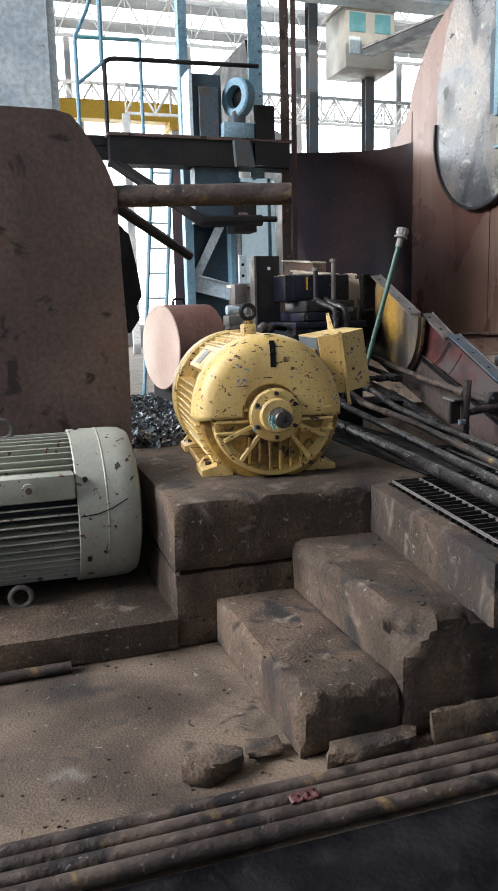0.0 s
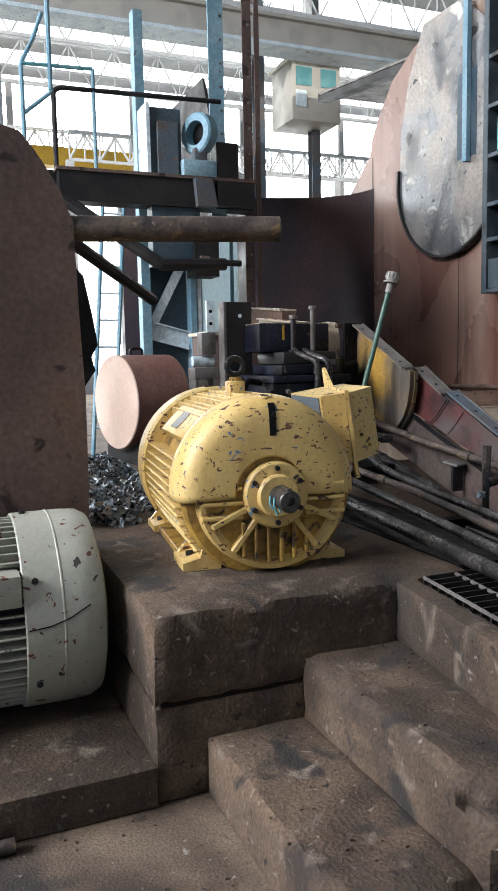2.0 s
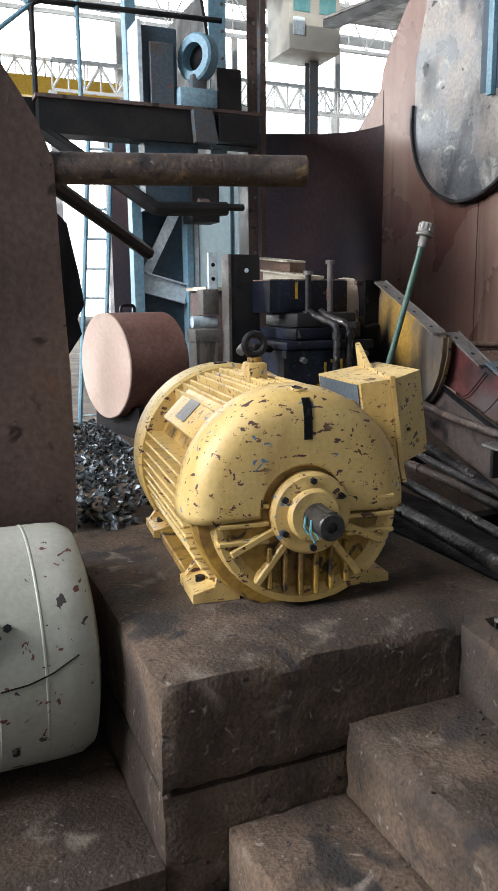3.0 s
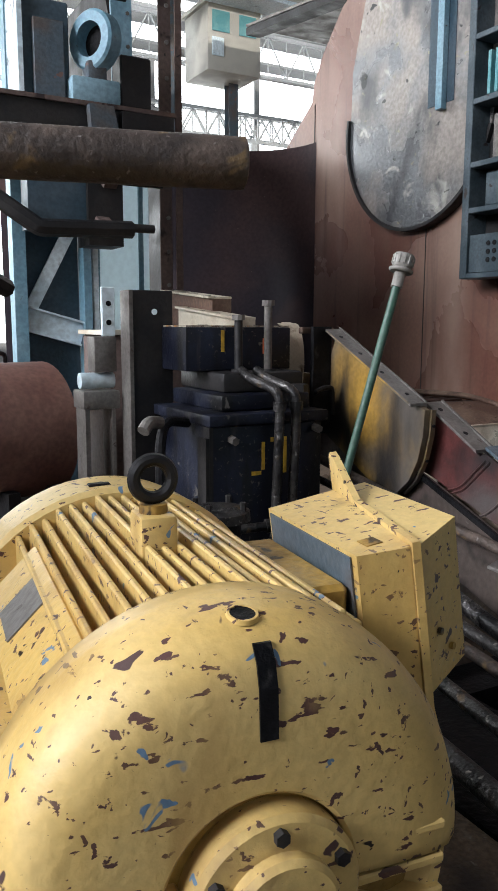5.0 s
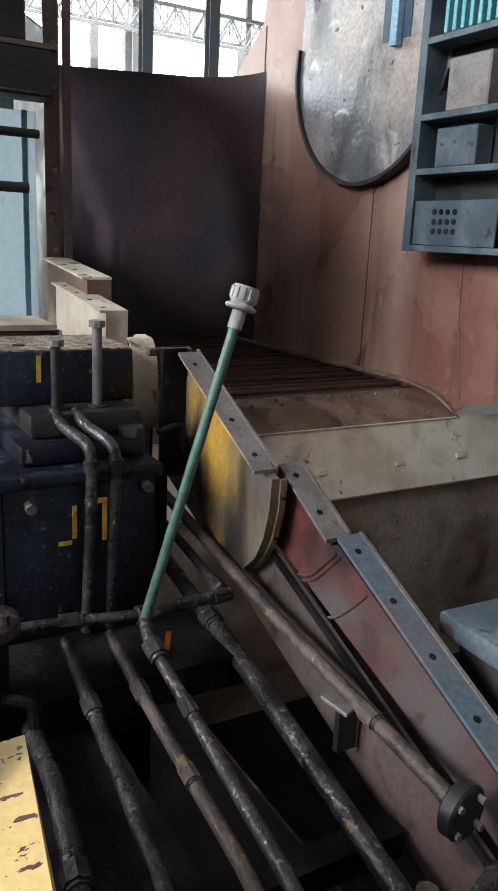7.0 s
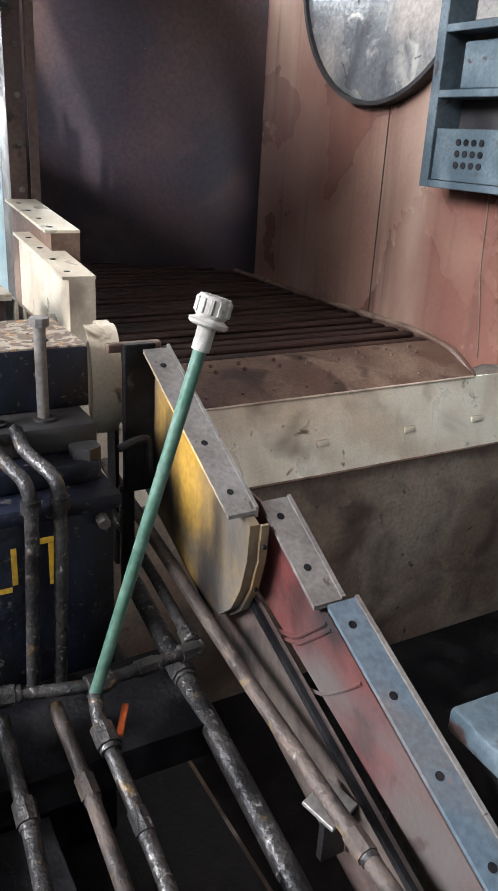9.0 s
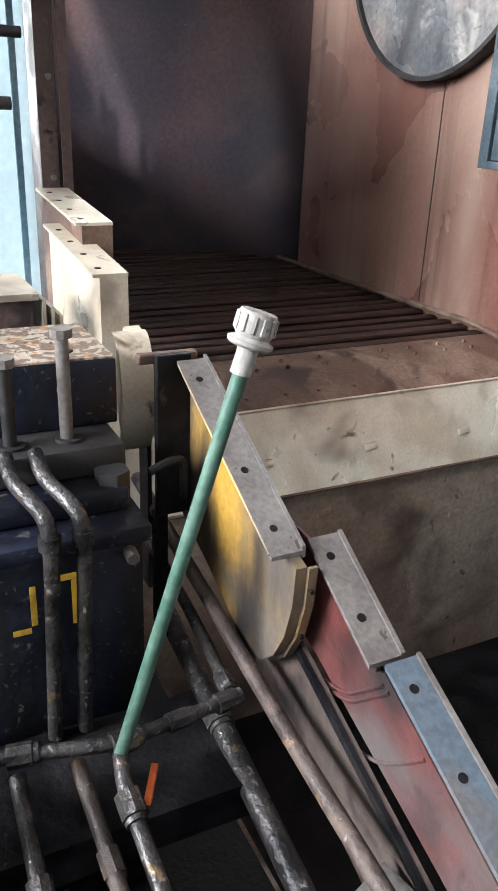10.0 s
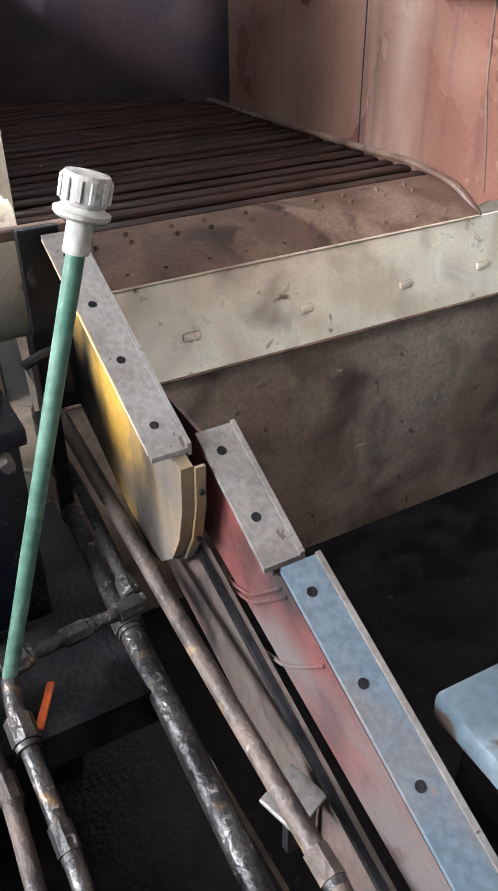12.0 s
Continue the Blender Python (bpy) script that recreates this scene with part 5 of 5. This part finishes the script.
t = thing("small_plate", "grey steel offcut lying by the conveyor side", "steel plate", "", (2.9, 4.26, 0.60))
part("plate", Box((-0.05, -0.04, 0.0), (0.05, 0.05, 0.012), 0.002, 1, pose(0, 0, 0.15, 12, 0, 20)), GALV, t)
part("bracket", Box((-0.02, -0.01, 0.0), (0.045, 0.01, 0.15)), DARKST, t)
t = thing("grey_ledge_block", "grey steel block at the far side of the pit", "steel block", "", (3.112, 3.755, 0.0))
part("top", bevelled(Box((0, 0, 0.955), (0.5, 0.42, 1.02), 0, 1, pose(0, 0, 0, 0, 0, -2)), 0.012, 2), SLATE, t)
part("body", worn(Box((0.04, 0.03, -0.9), (0.47, 0.39, 0.953), 0, 1, pose(0, 0, 0, 0, 0, -2)), 6, 0.012, 12, 0.12), DARKST, t)

# ---- blue column beside the grating ----
t = thing("blue_column", "pale blue painted box column beside the grating", "column", "", (2.645, 3.23, 0.0))
part("shaft", bevelled(Box((0, 0, 0.0), (0.26, 0.12, 6.5)), 0.006, 2), BLUEL, t)
part("bracket", Prism([(-0.15, 2.05), (0.0, 2.05), (0.0, 1.75), (-0.04, 1.75), (-0.13, 2.03)], "y", 0.02, 0.05), DARKST, t)
part("bracket_plate", Box((-0.16, -0.02, 2.051), (0.2, 0.1, 2.063)), BLUEL, t)
part("bracket_plate", Box((-0.10, -0.02, 1.725), (0.05, -0.001, 1.75)), BLUEL, t)
part("weld_patch", Box((0.05, -0.006, 2.35), (0.14, -0.001, 2.45), 0.002), BLUEL, t)

# ---- floor clutter ----
for k in range(4):
    t = thing("floor_pipe", "long brown dusty pipe lying on the floor", "pipe", "pipes on the floor", (0, 0, 0))
    y0 = 1.885 - 0.048 * k
    part("tube", Rod((-1.6, y0 - 0.02 - 0.004 * k, 0.024 + 0.002 * k), (2.6, y0 + 0.025 - 0.012 * k, 0.024 + 0.002 * k), 0.0225, 16), PIPEB, t)
t = thing("rag", "small faded red rag caught between the pipes", "rag", "", (0.87, 1.80, 0.045))
bm = bmesh.new()
bmesh.ops.create_grid(bm, x_segments=10, y_segments=6, size=0.04)
for v in bm.verts:
    v.co.z += 0.012 * noise.noise(v.co * 60) + 0.01
    v.co.y *= 0.5
r = part("cloth", bm, REDT, t)
r.modifiers.new("thickness", "SOLIDIFY").thickness = 0.003


def chunk(name, poly, h, label, seed, tilt=(0, 0)):
    cx = sum(p[0] for p in poly) / len(poly)
    cy = sum(p[1] for p in poly) / len(poly)
    bm = Prism([(x - cx, y - cy) for x, y in poly], "z", 0, h)
    worn(bm, 12, 0.007, seed, 0.035)
    bmesh.ops.transform(bm, matrix=pose(0, 0, 0.004, tilt[0], tilt[1], 0), verts=bm.verts[:])
    ob = part(name, bm, CONC)
    ob.location = (cx, cy, 0)
    return tagged(ob, label, "rubble", "broken concrete pieces")


chunk("concrete_piece", [(0.585, 2.03), (0.66, 1.985), (0.78, 2.03), (0.80, 2.08), (0.70, 2.14), (0.62, 2.10)], 0.06, "broken concrete piece lying by the step", 3)
chunk("concrete_piece", [(0.80, 2.07), (0.92, 2.06), (0.93, 2.15), (0.82, 2.16)], 0.035, "small broken concrete piece against the step", 4)
chunk("concrete_piece", [(1.0, 1.955), (1.10, 1.93), (1.30, 1.95), (1.33, 2.0), (1.30, 2.02), (1.03, 2.015)], 0.065, "flat broken concrete piece before the step", 5, (8, 0))
chunk("concrete_piece", [(1.35, 1.935), (1.75, 1.94), (1.78, 1.985), (1.36, 1.975)], 0.11, "long curved concrete fragment before the step", 6, (-14, 0))
t = thing("short_pipe", "short brown rusty pipe lying before the ledge", "pipe", "", (0, 0, 0))
part("tube", Rod((-0.8, 2.86, 0.022), (0.37, 2.885, 0.022), 0.021, 14), PIPEB, t)
# Thin near-black slab laid over the floor before the pipes.
structure("front_strip", Box((-8, -1.0, 0.0), (10, 1.69, 0.006)), OILSHADE, "black floor strip in front of the pipes")
# crumbs and flakes
rng = random.Random(4)
bm = bmesh.new()
for k in range(160):
    x, y = rng.uniform(0.0, 1.75), rng.uniform(1.92, 3.0)
    z = 0.0
    if 0.95 < x < 1.30 and 2.03 < y < 2.92:
        z = 0.2
    elif 1.30 <= x < 1.65 and 2.05 < y < 2.92:
        z = 0.4
    elif y > 2.9:
        continue
    s = rng.uniform(0.0015, 0.005)
    box(bm, (x - s, y - s * 0.7, z), (x + s, y + s * 0.7, z + s), 0, 1, None)
tagged(part("crumbs", bm, CONC, None, "", False), "fine concrete crumbs scattered over steps and floor", "crumbs", "", "stuff")
bm = bmesh.new()
for k in range(1500):
    x, y = rng.uniform(0.88, 1.5), rng.uniform(4.2, 6.8)
    if x > 1.12 and y < 4.45:
        continue
    s = rng.uniform(0.008, 0.03)
    m = pose(x, y, 0.605 + rng.uniform(0, 0.03), rng.uniform(-50, 50), rng.uniform(-50, 50), rng.uniform(0, 360))
    vs = [bm.verts.new(m @ Vector(c)) for c in ((-s, -s * 0.4, 0), (s, -s * 0.3, s * 0.3), (s * 0.8, s * 0.4, 0), (-s * 0.7, s * 0.5, s * 0.4), (0, 0, -s * 0.5))]
    bm.faces.new((vs[0], vs[1], vs[2], vs[3]))
    bm.faces.new((vs[0], vs[4], vs[1]))
    bm.faces.new((vs[2], vs[4], vs[3]))
tagged(part("metal_shavings", bm, mat("black_shavings", (0.05, 0.057, 0.063), (0.26, 0.30, 0.32), 24, 0.35, 0.5, 0.1), None, "", False), "heap of shiny grey and black metal shavings on the plinth", "shavings", "", "stuff")

# ---- upper left: pale cabinet, railing, dark sheet ----
t = thing("pale_cabinet", "tall pale grey-blue steel cabinet behind the guard plate", "cabinet", "", (0.0, 6.0, 0))
part("body", bevelled(Box((0, 0, 0), (0.77, 0.14, 4.6)), 0.01, 2), WHITEB, t)
part("door", Box((0.05, -0.012, 1.2), (0.72, -0.001, 4.4), 0.004), WHITEB, t)
t = thing("railing", "teal painted tubular platform railing", "railing", "", (0, 7.3, 0))
part("rail", Pipe([(1.06, 0, 2.885), (1.06, 0, 3.68), (1.20, 0.3, 3.98), (1.28, 0.3, 4.2)], 0.018, 8, 0.05), BLUEL, t)
part("rail", Pipe([(1.30, 0, 2.885), (1.30, 0, 3.50), (1.36, 0, 3.53), (2.72, 0, 3.56)], 0.02, 8, 0.05), DARKST, t)
part("rail", Rod((1.06, 0, 3.68), (1.62, 0, 3.70), 0.016, 8), TEAL, t)
part("post", Rod((1.62, 0, 2.885), (1.62, 0, 3.70), 0.016, 8), BLUEL, t)
part("post", Rod((1.28, 0, 3.5), (1.28, 0, 4.9), 0.02, 8), BLUEL, t)
part("stay", Rod((1.06, 0, 3.3), (1.30, 0, 3.5), 0.016, 8), BLUEL, t)
part("toe_board", Box((1.0, -0.02, 2.80), (1.7, 0.02, 2.884)), DARKST, t)
part("bracket", Box((1.0, -0.01, 2.68), (1.3, 0.01, 2.80)), DARKST, t)
t = thing("rubber_sheet", "black crumpled rubber sheet hanging behind the guard plate", "rubber sheet")
bm = Prism([(0.80, 1.98), (1.02, 1.96), (1.12, 1.86), (1.17, 1.60), (1.19, 1.45), (1.15, 1.38), (1.17, 1.30), (1.10, 1.20), (0.80, 1.16)], "y", 5.45, 5.49)
part("sheet", bevelled(bm, 0.012, 2), OILSHADE, t)
part("hook", Pipe([(0.82, 5.47, 1.97), (0.76, 5.47, 2.3), (0.74, 6.01, 2.3)], 0.012, 8, 0.05), DARKST, t)
# platform edge above the carrier wall
t = thing("platform_edge", "dark steel platform edge joining the carrier wall", "beam")
part("edge", Prism([(8.3, 4.60), (10.9, 4.92), (10.9, 5.0), (8.3, 4.68)], "x", 5.57, 5.75), DARKST, t)
part("deck", Prism([(8.3, 4.69), (10.9, 5.01), (10.9, 5.04), (8.3, 4.72)], "x", 5.57, 7.5), GALV, t)
part("post", Box((7.3, 10.7, 0), (7.45, 10.85, 4.97)), DARKST, t)
# Raised line stands for a pale scratch; no conduit runs here.
t = thing("wall_streak", "thin brown raised streak on the red wall", "conduit")
part("tube", Pipe([(5.525, 6.66, 1.93), (5.525, 6.64, 1.5), (5.525, 6.58, 1.2), (5.527, 6.55, 0.98)], 0.005, 8), LIP, t)
